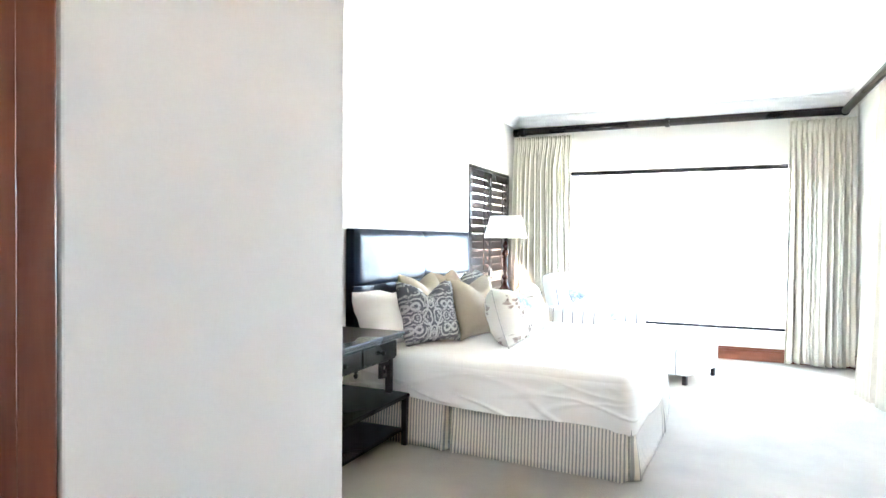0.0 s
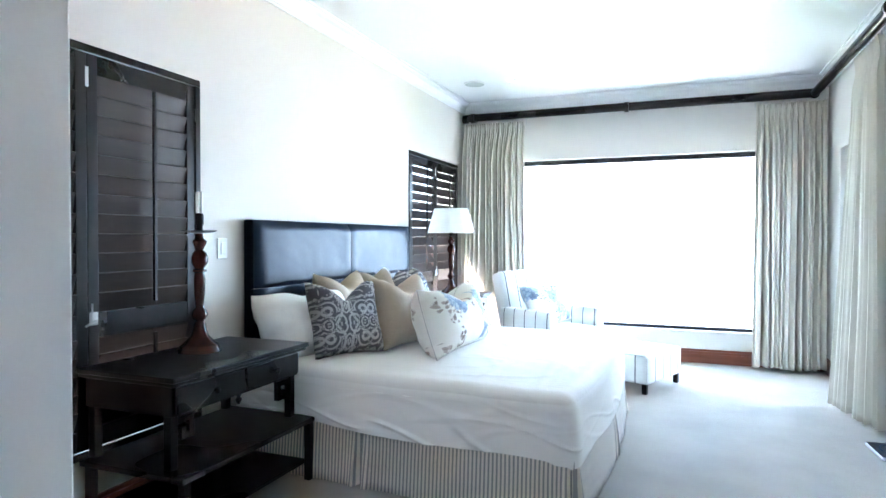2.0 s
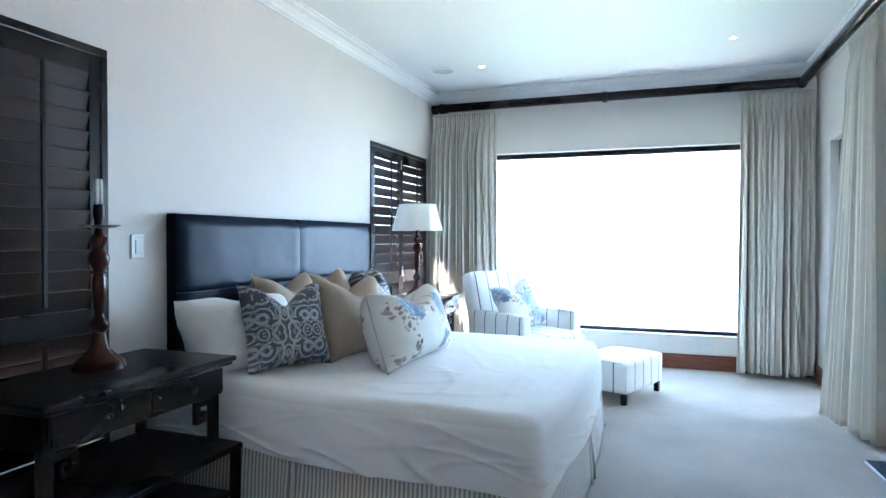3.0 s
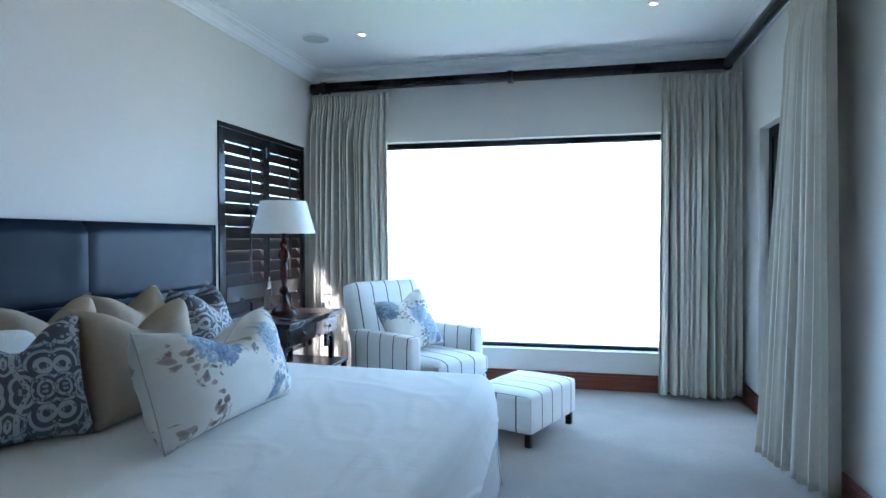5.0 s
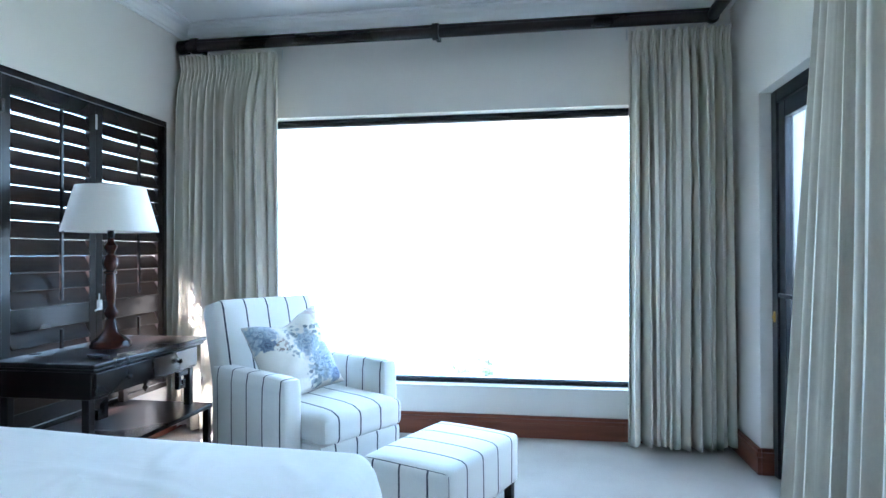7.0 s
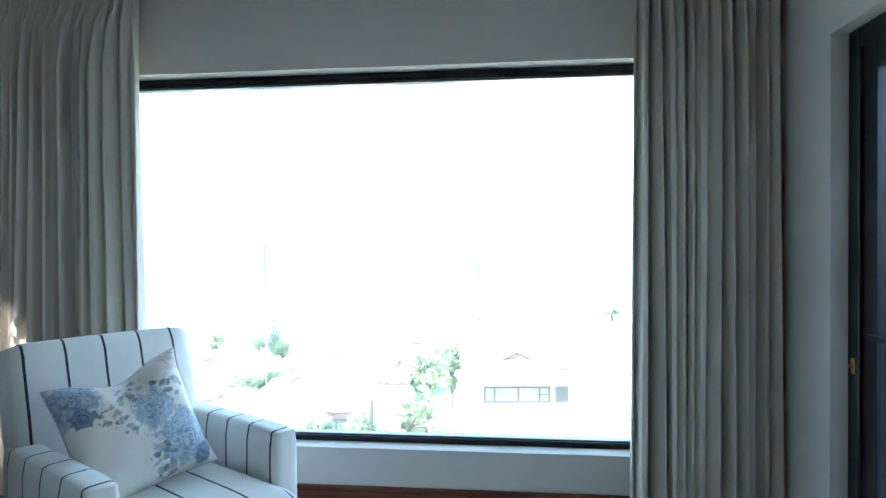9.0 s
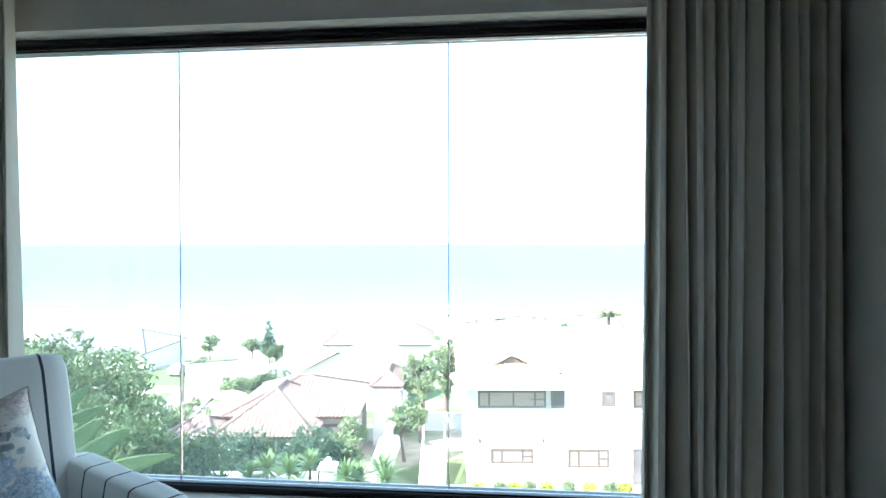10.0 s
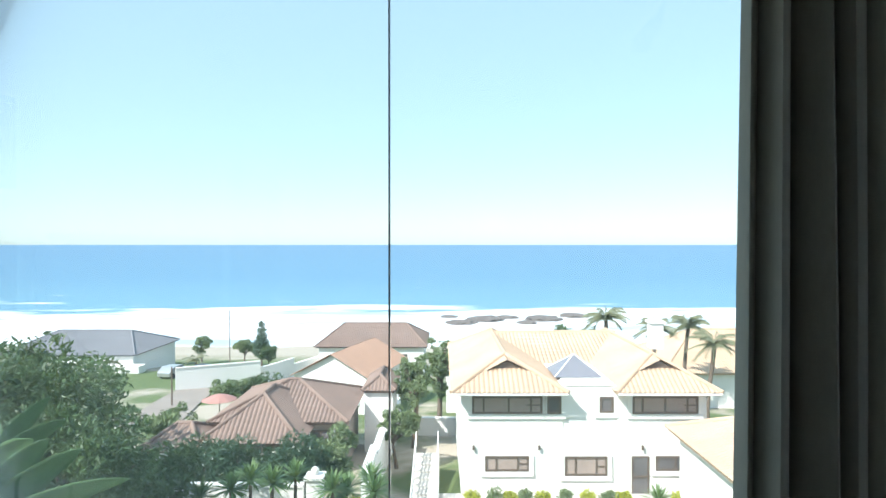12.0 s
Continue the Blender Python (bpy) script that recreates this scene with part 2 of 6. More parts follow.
solo("floor", boxes((-T, 4.4, -2.0, WY + T, -0.2, 0.0)), M_CARPET, "pale beige-grey cut-pile fitted carpet", "floor", "structure")
solo("ceiling", boxes((-T, RX + T, -2.0, WY + T, CZ, CZ + 0.15)), M_CEIL, "smooth white painted ceiling", "ceiling", "structure")
solo("wall_west", boxes(
    (-T, 0, 1.2, SH[0][0], 0, CZ), (-T, 0, SH[0][1], SH[1][0], 0, CZ), (-T, 0, SH[1][1], WY + T, 0, CZ),
    *[(-T, 0, a, b, 0, SZ0) for a, b in SH], *[(-T, 0, a, b, SZ1, CZ) for a, b in SH]),
    M_WALL, "off-white painted wall behind the bed", "wall", "structure")
solo("wall_north", boxes(
    (0, WX0, WY, WY + T, 0, CZ), (WX1, RX + T, WY, WY + T, 0, CZ), (WX0, WX1, WY, WY + T, 0, WZ0), (WX0, WX1, WY, WY + T, WZ1, CZ)),
    M_WALL, "off-white wall round the picture window", "wall", "structure")
solo("wall_east", boxes(
    (RX, RX + T, -2.0, DY0, 0, CZ), (RX, RX + T, DY1, WY, 0, CZ), (RX, RX + T, DY0, DY1, DZ, CZ)),
    M_WALL, "off-white wall beside the terrace door", "wall", "structure")
solo("wall_entry", boxes((0, 1.457, 0.48, 1.34, 0, CZ), bevel=0.006), M_WALL, "off-white wall return beside the entrance", "wall", "structure")
HX0, HX1, HZ0, HZ1 = 2.35, 2.85, 1.60, 2.00     # unseen hall window, added to let sun in behind the walker as fill
solo("wall_hall", boxes((0, 1.0, -2.0, 0.48, 0, CZ), (1.0, HX0, -2.2, -2.0, 0, CZ), (HX1, RX, -2.2, -2.0, 0, CZ), (HX0, HX1, -2.2, -2.0, 0, HZ0), (HX0, HX1, -2.2, -2.0, HZ1, CZ)), M_WALL, "off-white walls of the entrance hall", "wall", "structure")

# wooden jamb of the room door
jamb = thing("door_jamb", "warm brown varnished wooden door jamb", "door frame", pose(1.0, 0, 0), kind="structure")
part("jamb_board", boxes((0.30, 0.457, 0.30, 0.475, 0, 2.1), bevel=0.006), M_JAMB, jamb)
part("stop", boxes((0.459, 0.472, 0.345, 0.40, 0, 2.1), bevel=0.003), M_JAMB, jamb)


def cornice_run(name, pts_axis, a, b, at, sign):
    """A coved cornice along one wall: profile swept from a to b."""
    prof = [(0, -0.115), (0.012, -0.115), (0.016, -0.10), (0.024, -0.095), (0.030, -0.07), (0.05, -0.04), (0.08, -0.026), (0.085, -0.014), (0.105, -0.012), (0.105, 0), (0, 0)]
    bm = bmesh.new()
    rows = []
    for s in (a, b):
        rows.append([bm.verts.new((at + sign * d, s, CZ - 0.001 + z) if pts_axis == "y" else (s, at + sign * d, CZ - 0.001 + z)) for d, z in prof])
    n = len(prof)
    for k in range(n):
        bm.faces.new((rows[0][k], rows[0][(k + 1) % n], rows[1][(k + 1) % n], rows[1][k]))
    bm.faces.new(rows[0])
    bm.faces.new(rows[1][::-1])
    return solo(name, bm, M_CEIL, "white moulded plaster cornice", "cornice", "structure")


cornice_run("cornice", "y", 1.34, WY, 0.0, 1)
cornice_run("cornice", "y", -2.0, WY, RX, -1)
cornice_run("cornice", "x", 0.0, RX, WY, -1)


def skirting(x0, x1, y0, y1, face):
    """Tall red-brown skirting: board, bead and cap."""
    bm = bmesh.new()
    dx, dy = face
    box(bm, x0, x1, y0, y1, 0, 0.10, 0.002, 1)
    ex = 0.006
    box(bm, x0 - (ex if dx < 0 else 0), x1 + (ex if dx > 0 else 0), y0 - (ex if dy < 0 else 0), y1 + (ex if dy > 0 else 0), 0.101, 0.128, 0.004, 2)
    box(bm, x0, x1, y0, y1, 0.129, 0.150, 0.003, 1)
    return solo("baseboard", bm, M_SKIRT, "tall red-brown varnished wooden skirting", "skirting", "structure")


skirting(0.02, RX - 0.02, WY - 0.022, WY - 0.001, (0, -1))
skirting(RX - 0.022, RX - 0.001, DY1 - 0.02, WY - 0.03, (-1, 0))
skirting(RX - 0.022, RX - 0.001, -1.9, DY0, (-1, 0))
skirting(RX, RX + 0.065, DY1 - 0.022, DY1 - 0.001, (0, -1))
skirting(0.001, 0.022, 1.36, WY - 0.03, (1, 0))

# ---- picture window ----
win = thing("window_1", "wide frameless-jointed picture window in a black frame", "window", pose(0, WY, 0), kind="structure")
FT, FB = WZ1 - 0.056, WZ0 + 0.043        # inner edges of the head and the bottom rail
for nm, r in (("window_frame", (WX0, WX1, 0.100, 0.165, FT, WZ1)), ("window_frame", (WX0, WX1, 0.100, 0.165, WZ0 + 0.002, FB)),
              ("window_frame", (WX0, WX0 + 0.05, 0.100, 0.165, FB + 0.001, FT - 0.001)), ("window_frame", (WX1 - 0.05, WX1, 0.100, 0.165, FB + 0.001, FT - 0.001))):
    part(nm, boxes(r, bevel=0.004), M_FRAME, win)
for zz in (FT + 0.006, FT + 0.028, FB - 0.018):
    part("bead", boxes((WX0 + 0.02, WX1 - 0.02, 0.088, 0.0995, zz, zz + 0.012), bevel=0.003), M_FRAME, win)
part("window_sill", boxes((WX0 + 0.002, WX1 - 0.002, -0.006, 0.0985, WZ0 - 0.004, WZ0 + 0.006), bevel=0.003), M_WALL, win, "white painted sill")
JOINTS = (WX0 + 0.05, 1.335, 2.477, WX1 - 0.05)
for a, b in zip(JOINTS, JOINTS[1:]):
    p = part("pane", boxes((a + 0.002, b - 0.002, 0.124, 0.132, FB + 0.001, FT - 0.001)), M_VEILGLASS, win)
    p.visible_shadow = False
for j in JOINTS[1:3]:
    part("seal", boxes((j - 0.0017, j + 0.0017, 0.122, 0.134, FB + 0.001, FT - 0.001)), M_SEAL, win, "thin grey silicone joint")


# ---- small unseen window behind the entrance, added for warm fill light ----
hw = thing("fill_window", "small unseen white-framed window added in the hall for fill light", "window", pose(0, -2.1, 0), kind="structure")
for r in ((HX0, HX1, -0.03, 0.03, HZ1 - 0.03, HZ1), (HX0, HX1, -0.03, 0.03, HZ0, HZ0 + 0.03), (HX0, HX0 + 0.03, -0.03, 0.03, HZ0 + 0.031, HZ1 - 0.031), (HX1 - 0.03, HX1, -0.03, 0.03, HZ0 + 0.031, HZ1 - 0.031)):
    part("window_frame", boxes(r, bevel=0.003), M_WHITE, hw)
p = part("pane", boxes((HX0 + 0.031, HX1 - 0.031, -0.004, 0.004, HZ0 + 0.031, HZ1 - 0.031)), M_GLASS, hw)
p.visible_shadow = False


# ---- unseen overhang over the bed wall, outside, added to block high sun ----
solo("sun_blocker", boxes((-1.17, -T, -2.0, WY + T, 3.0, 3.12)), M_WALL, "plain white unseen overhang added to block high sun", "roof", "structure")


# ---- shuttered windows ----
def shutter_window(name, y0, y1, upper, lower, relax):
    top = thing(name, "dark-stained plantation shutters with tilted louvres, closed", "window shutter", pose(0, y0, 0), kind="structure")
    w = y1 - y0
    part("shutter_frame", boxes((-0.03, 0.012, 0, w, SZ1 - 0.035, SZ1), (-0.03, 0.012, 0, w, SZ0, SZ0 + 0.035),
                                (-0.03, 0.012, 0, 0.035, SZ0 + 0.036, SZ1 - 0.036), (-0.03, 0.012, w - 0.035, w, SZ0 + 0.036, SZ1 - 0.036), bevel=0.003), M_DARKV, top)
    inner = (w - 0.078) / 2
    for k in range(2):
        a = 0.038 + k * (inner + 0.002)
        b = a + inner
        z0, z1 = SZ0 + 0.038, SZ1 - 0.038
        panel = part("shutter_panel", boxes((-0.026, 0.004, a, a + 0.055, z0, z1), (-0.026, 0.004, b - 0.055, b, z0, z1), bevel=0.003), M_DARKV, top)
        for r0, r1 in ((z1 - 0.09, z1), (0.868, 0.985), (z0, z0 + 0.09)):
            part("rail", boxes((-0.026, 0.004, a + 0.0555, b - 0.0555, r0, r1), bevel=0.003), M_DARK, panel)
        la, lb = a + 0.0535, b - 0.0535
        for s0, s1, n, tilt in ((0.985, z1 - 0.09, 12, upper), (z0 + 0.09, 0.868, 5, lower)):
            step = (s1 - s0) / n
            for i in range(n):
                bm = bmesh.new()
                box(bm, -0.049, 0.049, la, lb, -0.0055, 0.0055, 0.004, 2)
                t = radians(tilt + 3 * math.sin(i * 2.1 + k) - (relax if i > 7 else 0))
                bmesh.ops.rotate(bm, verts=bm.verts, cent=(0, 0, 0), matrix=Matrix.Rotation(t, 3, "Y"))
                bmesh.ops.translate(bm, verts=bm.verts, vec=(-0.011, 0, s0 + (i + 0.5) * step))
                part("louvre", bm, M_LOUVRE, panel)
            ry = (a + b) / 2 + 0.02
            part("tilt_rod", boxes((0.032, 0.046, ry - 0.009, ry + 0.009, s0 + 0.03, s1 - 0.01), bevel=0.002), M_DARKV, panel)
        for hz in (z1 - 0.16, z0 + 0.2):
            hy = a - 0.001 if k == 0 else b + 0.001
            part("hinge", boxes((0.0125, 0.017, hy - 0.012, hy + 0.012, hz - 0.035, hz + 0.035), bevel=0.002), M_DARK, panel)
    mid = w / 2
    latch = part("latch", boxes((0.0045, 0.012, mid + 0.004, mid + 0.045, 0.93, 0.99), bevel=0.002), M_STEEL, top, "small steel shutter latch")
    bm = bmesh.new()
    rod(bm, (0.014, mid + 0.012, 0.945), (0.016, mid + 0.012, 1.03), 0.004)
    rod(bm, (0.014, mid - 0.02, 0.93), (0.02, mid + 0.03, 0.95), 0.005)
    part("bolt", bm, M_STEEL, latch)
    out = part("outer_pane", boxes((-T + 0.05, -T + 0.058, 0.0, w, SZ0, SZ1)), M_GLASS, top)
    out.visible_shadow = False
    part("centre_hinge", boxes((0.0045, 0.009, mid - 0.008, mid + 0.008, SZ1 - 0.19, SZ1 - 0.10), bevel=0.002), M_STEEL, top)
    return top


shutter_window("window_2", *SH[0], 104, 108, 0)
shutter_window("window_3", *SH[1], 65, 60, 2)

# ---- terrace door in the right wall ----
door = thing("door_1", "black-framed glass terrace door standing shut", "glass door", pose(RX + 0.065, 0, 0), kind="structure")
for r in ((0, 0.07, DY1 - 0.075, DY1, 0, DZ), (0, 0.07, DY0, DY0 + 0.075, 0, DZ), (0, 0.07, DY0 + 0.076, DY1 - 0.076, DZ - 0.075, DZ)):
    part("door_frame", boxes(r, bevel=0.004), M_FRAME, door)
mid = (DY0 + DY1) / 2
for a, b in ((DY0 + 0.078, mid - 0.002), (mid + 0.002, DY1 - 0.078)):
    leaf = part("door_leaf", boxes((0.012, 0.055, a, a + 0.085, 0.012, DZ - 0.078), (0.012, 0.055, b - 0.085, b, 0.012, DZ - 0.078),
                                   (0.012, 0.055, a + 0.086, b - 0.086, DZ - 0.17, DZ - 0.078), (0.012, 0.055, a + 0.086, b - 0.086, 0.012, 0.16), bevel=0.003), M_FRAME, door)
    g = part("pane", boxes((0.030, 0.036, a + 0.086, b - 0.086, 0.161, DZ - 0.171)), M_GLASS, leaf)
    g.visible_shadow = False
bm = bmesh.new()
box(bm, -0.006, 0.011, DY1 - 0.050, DY1 - 0.030, 0.87, 0.93, 0.003)
rod(bm, (-0.014, DY1 - 0.040, 0.90), (-0.006, DY1 - 0.040, 0.90), 0.008)
part("lock", bm, M_BRASS, door, "small brass lock plate")
part("pull_bar", boxes((-0.03, -0.012, DY1 - 0.34, DY1 - 0.16, 1.02, 1.04), bevel=0.004), M_FRAME, door)

# wall and floor added outside the glass door: dims its light, closes the view
solo("terrace_floor", boxes((RX + T, 5.6, 4.4, 7.9, -0.2, -0.03)), M_WALL, "plain pale terrace floor added outside the door", "terrace", "structure")
solo("light_block_wall", boxes((5.4, 5.6, 4.4, 7.9, -0.029, 1.75), (RX + T, 5.399, 4.4, 4.6, -0.029, 1.75)), M_WALL, "off-white plastered wall added outside the terrace door to cut its light", "wall", "structure")

# ---- curtain pole: one bent run along the window and the terrace door ----
PZ = 2.765
pole = thing("curtain_pole", "thick dark-stained wooden curtain pole with ball finial", "curtain pole", pose(0, 0, 0))
bm = bmesh.new()
rod(bm, (0.10, 7.50, PZ), (3.70, 7.50, PZ), 0.036, 20)
rod(bm, (0.10, 7.50, PZ + 0.030), (3.70, 7.50, PZ + 0.030), 0.024, 16)
part("rod", bm, M_DARK, pole, smooth=True)
bm = bmesh.new()
rod(bm, (3.71, 7.49, PZ), (3.71, 4.96, PZ), 0.036, 20)
rod(bm, (3.71, 7.49, PZ + 0.030), (3.71, 4.96, PZ + 0.030), 0.024, 16)
part("rod", bm, M_DARK, pole, smooth=True)
bm = bmesh.new()
bmesh.ops.create_uvsphere(bm, u_segments=20, v_segments=14, radius=0.046, matrix=Matrix.Translation((3.71, 7.50, PZ)))
part("elbow", bm, M_DARK, pole, smooth=True)
bm = bmesh.new()
bmesh.ops.create_uvsphere(bm, u_segments=24, v_segments=16, radius=0.072, matrix=Matrix.Translation((3.71, 4.885, PZ)))
rod(bm, (3.71, 4.97, PZ), (3.71, 4.935, PZ), 0.048, 20)
part("finial", bm, M_DARK, pole, smooth=True)
bm = bmesh.new()
rod(bm, (0.04, 7.50, PZ), (0.099, 7.50, PZ), 0.050, 20)
part("finial", bm, M_DARK, pole, smooth=True)
for x in (1.93, 0.16):
    bm = bmesh.new()
    rod(bm, (x - 0.022, 7.50, PZ + 0.006), (x + 0.022, 7.50, PZ + 0.006), 0.056, 20)
    box(bm, x - 0.016, x + 0.016, 7.52, WY - 0.001, PZ - 0.02, PZ + 0.03, 0.004)
    part("bracket", bm, M_DARK, pole, smooth=False)
for y in (5.10,):
    bm = bmesh.new()
    rod(bm, (3.71, y - 0.022, PZ + 0.006), (3.71, y + 0.022, PZ + 0.006), 0.056, 20)
    box(bm, 3.73, RX - 0.001, y - 0.016, y + 0.016, PZ - 0.02, PZ + 0.03, 0.004)
    part("bracket", bm, M_DARK, pole)


# ---- curtains ----
def curtain(at, width, folds, seed, room, foot=1.06, depth=0.10, height=2.685, lean=0.0, swing=0.0):
    """Pinch-pleated linen. Rounded folds bulge to the room side and meet in narrow valleys; some folds merge on their way down."""
    rng = random.Random(seed)
    top = thing("curtain", "cream linen pinch-pleat curtain, drawn open, hanging to the carpet", "curtain", at, group="bedroom curtains")
    # each fold keeps its own width, depth and drift from the heading to the hem
    share = [rng.uniform(0.55, 1.5) for _ in range(folds)]
    foot_share = [max(0.35, q * rng.uniform(0.6, 1.5)) for q in share]
    amp = [rng.uniform(0.62, 1.1) for _ in range(folds)]
    sway = [rng.uniform(-1, 1) for _ in range(folds)]
    hem = [rng.uniform(-0.010, 0.016) for _ in range(folds)]
    per, nv = 14, 50
    bm = bmesh.new()
    grid = []
    for j in range(nv + 1):
        v = j / nv
        z = 0.030 + (height - 0.018) * (1 - v)
        blend = v * v * (3 - 2 * v)
        mixed = [1.0 * max(0, 1 - v * 6) + min(1, v * 6) * (p * (1 - blend) + q * blend) for p, q in zip(share, foot_share)]
        total = sum(mixed)
        wide = width * (1 + (foot - 1) * v)
        x = -wide / 2 + lean * v
        row = []
        for k in range(folds):
            w = mixed[k] / total * wide
            for i in range(per + (k == folds - 1)):
                f = i / per
                bulge = abs(math.cos(math.pi * f)) ** 0.70
                # heading: three narrow pleats pinched together above each fold
                tight = math.exp(-((v - 0.045) / 0.035) ** 2)
                head = 0.50 * bulge + 0.16 * abs(math.cos(3 * math.pi * f)) - 0.28 * tight * bulge
                a = min(1, max(0, (v - 0.03) * 7))
                d = depth * (head * (1 - a) + a * bulge * (amp[k] * (0.72 + 0.34 * v)))
                d += 0.010 * noise.noise((x * 5, v * 2.2, seed * 3.1)) + 0.020 * math.sin(2.2 * v + sway[k] * 3) * v * sway[k]
                skew = 0.22 * w * math.sin(2 * math.pi * f) * sway[k] * a
                zz = z + (hem[k] if j >= nv - 1 else 0)
                row.append(bm.verts.new((x + f * w + skew, room * d + swing * v * 2 * (x + f * w) / wide, zz)))
            x += w
        grid.append(row)
    for a, b in zip(grid, grid[1:]):
        for i in range(len(a) - 1):
            bm.faces.new((a[i], a[i + 1], b[i + 1], b[i]))
    cloth = part("fabric", bm, M_CURTAIN, top, smooth=True)
    md = cloth.modifiers.new("thickness", "SOLIDIFY")
    md.thickness = 0.003
    for k in range(folds + 1):
        x = (k / folds - 0.5) * width
        bm = bmesh.new()
        rod(bm, (x, 0.0, height - 0.02), (x, 0.012, height + 0.05), 0.004, 6)
        part("hook", bm, M_STEEL, top)
    return top


curtain(pose(0.425, 7.565, 0), 0.74, 13, 3, -1, foot=1.05, depth=0.165)
curtain(pose(3.505, 7.565, 0), 0.62, 12, 8, -1, foot=1.06, depth=0.175)
curtain(pose(3.755, 5.69, 0, 0, 0, 90), 0.60, 9, 14, 1, foot=1.20, depth=0.080, lean=0.10, swing=0.085)

# ---- bed ----
BW, BL = 2.33, 2.0


def bed_map(u, v, z):
    """u along the bed from the wall to the foot, v across it from the entrance side."""
    x = 0.08 + u * (1.965 + 0.03 * v + 0.05 * math.sin(math.pi * min(1, max(0, v))))
    return Vector((x, 3.46 - 0.10 * u + v * (2.13 - 0.05 * u), z))


bed = thing("bed", "king-size divan with black leather headboard and striped valance", "bed", pose(0, 0, 0))
bm = bmesh.new()
box(bm, 0.003, 0.066, 3.57, 5.86, 0.05, 1.445, 0.012, 3)
hb = part("headboard", bm, M_LEATHER, bed, "black padded leather headboard")
H0, H1, HM, HZ, HT = 3.572, 5.858, 4.715, 1.02, 1.443


def pad(y0, y1, z0, z1):
    """One stitched panel: gently puffed, sunk along its seams, rolled over at the headboard's rim."""
    bm = bmesh.new()
    box(bm, 0.060, 0.090, y0, y1, z0, z1)
    bmesh.ops.subdivide_edges(bm, edges=bm.edges, cuts=26, use_grid_fill=True)
    for v in bm.verts:
        if v.co.x > 0.075:
            y, z = v.co.y, v.co.z
            rim = max(0, 1 - min(y - H0, H1 - y, HT - z) / 0.075)
            seam = min(abs(y - HM), abs(z - HZ))
            v.co.x += 0.003 * noise.noise((y * 4, z * 4, 1)) + 0.0015 * noise.noise((y * 14, z * 14, 3)) - 0.027 * rim ** 2.2 - 0.007 * math.exp(-(seam / 0.010) ** 2) + 0.012 * (1 - min(1, seam / 0.5)) ** 2 * (1 - rim)
    return bm


for y0, y1, z0, z1 in ((H0, HM - 0.0008, HZ + 0.0008, HT), (HM + 0.0008, H1, HZ + 0.0008, HT), (H0, HM - 0.0008, 0.3, HZ - 0.0008), (HM + 0.0008, H1, 0.3, HZ - 0.0008)):
    part("panel", pad(y0, y1, z0, z1), M_LEATHER, hb, smooth=True)
bm = bmesh.new()
c = [bed_map(u, v, 0.05) for u, v in ((0.02, 0.03), (0.97, 0.03), (0.97, 0.97), (0.02, 0.97))]
lo = [bm.verts.new(p) for p in c]
hi = [bm.verts.new((p.x, p.y, 0.33)) for p in c]
bm.faces.new(lo[::-1]), bm.faces.new(hi)
for k in range(4):
    bm.faces.new((lo[k], lo[(k + 1) % 4], hi[(k + 1) % 4], hi[k]))
part("divan_base", bm, M_TICK_X, bed)


def valance(material, fn, length, pleats, seed):
    """A gathered skirt; fn(s, out, z) gives its place; pleats are inverted pleats at these shares of its length."""
    bm = bmesh.new()
    n, nz = int(length * 70), 8
    rows = []
    for j in range(nz + 1):
        v = j / nz
        row = []
        for i in range(n + 1):
            s = i / n
            out = 0.006 + 0.03 * v + 0.010 * noise.noise((s * length * 4, seed, v)) * (0.3 + v)
            for p in pleats:
                dd = (s - p) * length
                out -= 0.055 * math.exp(-(dd / (0.010 + 0.014 * v)) ** 2) * (0.35 + 0.65 * v)
                out += 0.022 * v * math.exp(-((abs(dd) - 0.035) / 0.022) ** 2)
            row.append(bm.verts.new(fn(s, out, 0.345 * (1 - v) + 0.006)))
        rows.append(row)
    for a, b in zip(rows, rows[1:]):
        for i in range(n):
            bm.faces.new((a[i], a[i + 1], b[i + 1], b[i]))
    ob = part("valance", bm, material, bed, "grey and cream ticking-stripe valance", smooth=True)
    md = ob.modifiers.new("thickness", "SOLIDIFY")
    md.thickness = 0.003


valance(M_TICK_X, lambda s, o, z: bed_map(s, 0, z) + Vector((0, -o, 0)), BL, (0.42, 0.995), 1)
valance(M_TICK_Y, lambda s, o, z: bed_map(1, s, z) + Vector((o, 0, 0)), BW, (0.006, 0.48, 0.994), 2)
valance(M_TICK_X, lambda s, o, z: bed_map(s, 1, z) + Vector((0, o, 0)), BL, (0.5, 0.995), 3)

# white coverlet over the mattress: stretched on top, drag folds along its sides, corner tucked on the diagonal
BT, R = 0.60, 0.085
bm = bmesh.new()
bmesh.ops.create_cube(bm, size=1)
bmesh.ops.subdivide_edges(bm, edges=bm.edges, cuts=96, use_grid_fill=True)
bmesh.ops.delete(bm, geom=[f for f in bm.faces if f.normal.z < -0.5], context="FACES")


def ridge(x, y, sharp):
    """A thin crease: 1 on its crest, falling off quickly."""
    return max(0.0, 1 - abs(noise.noise((x, y, 3.7))) * sharp) ** 1.5


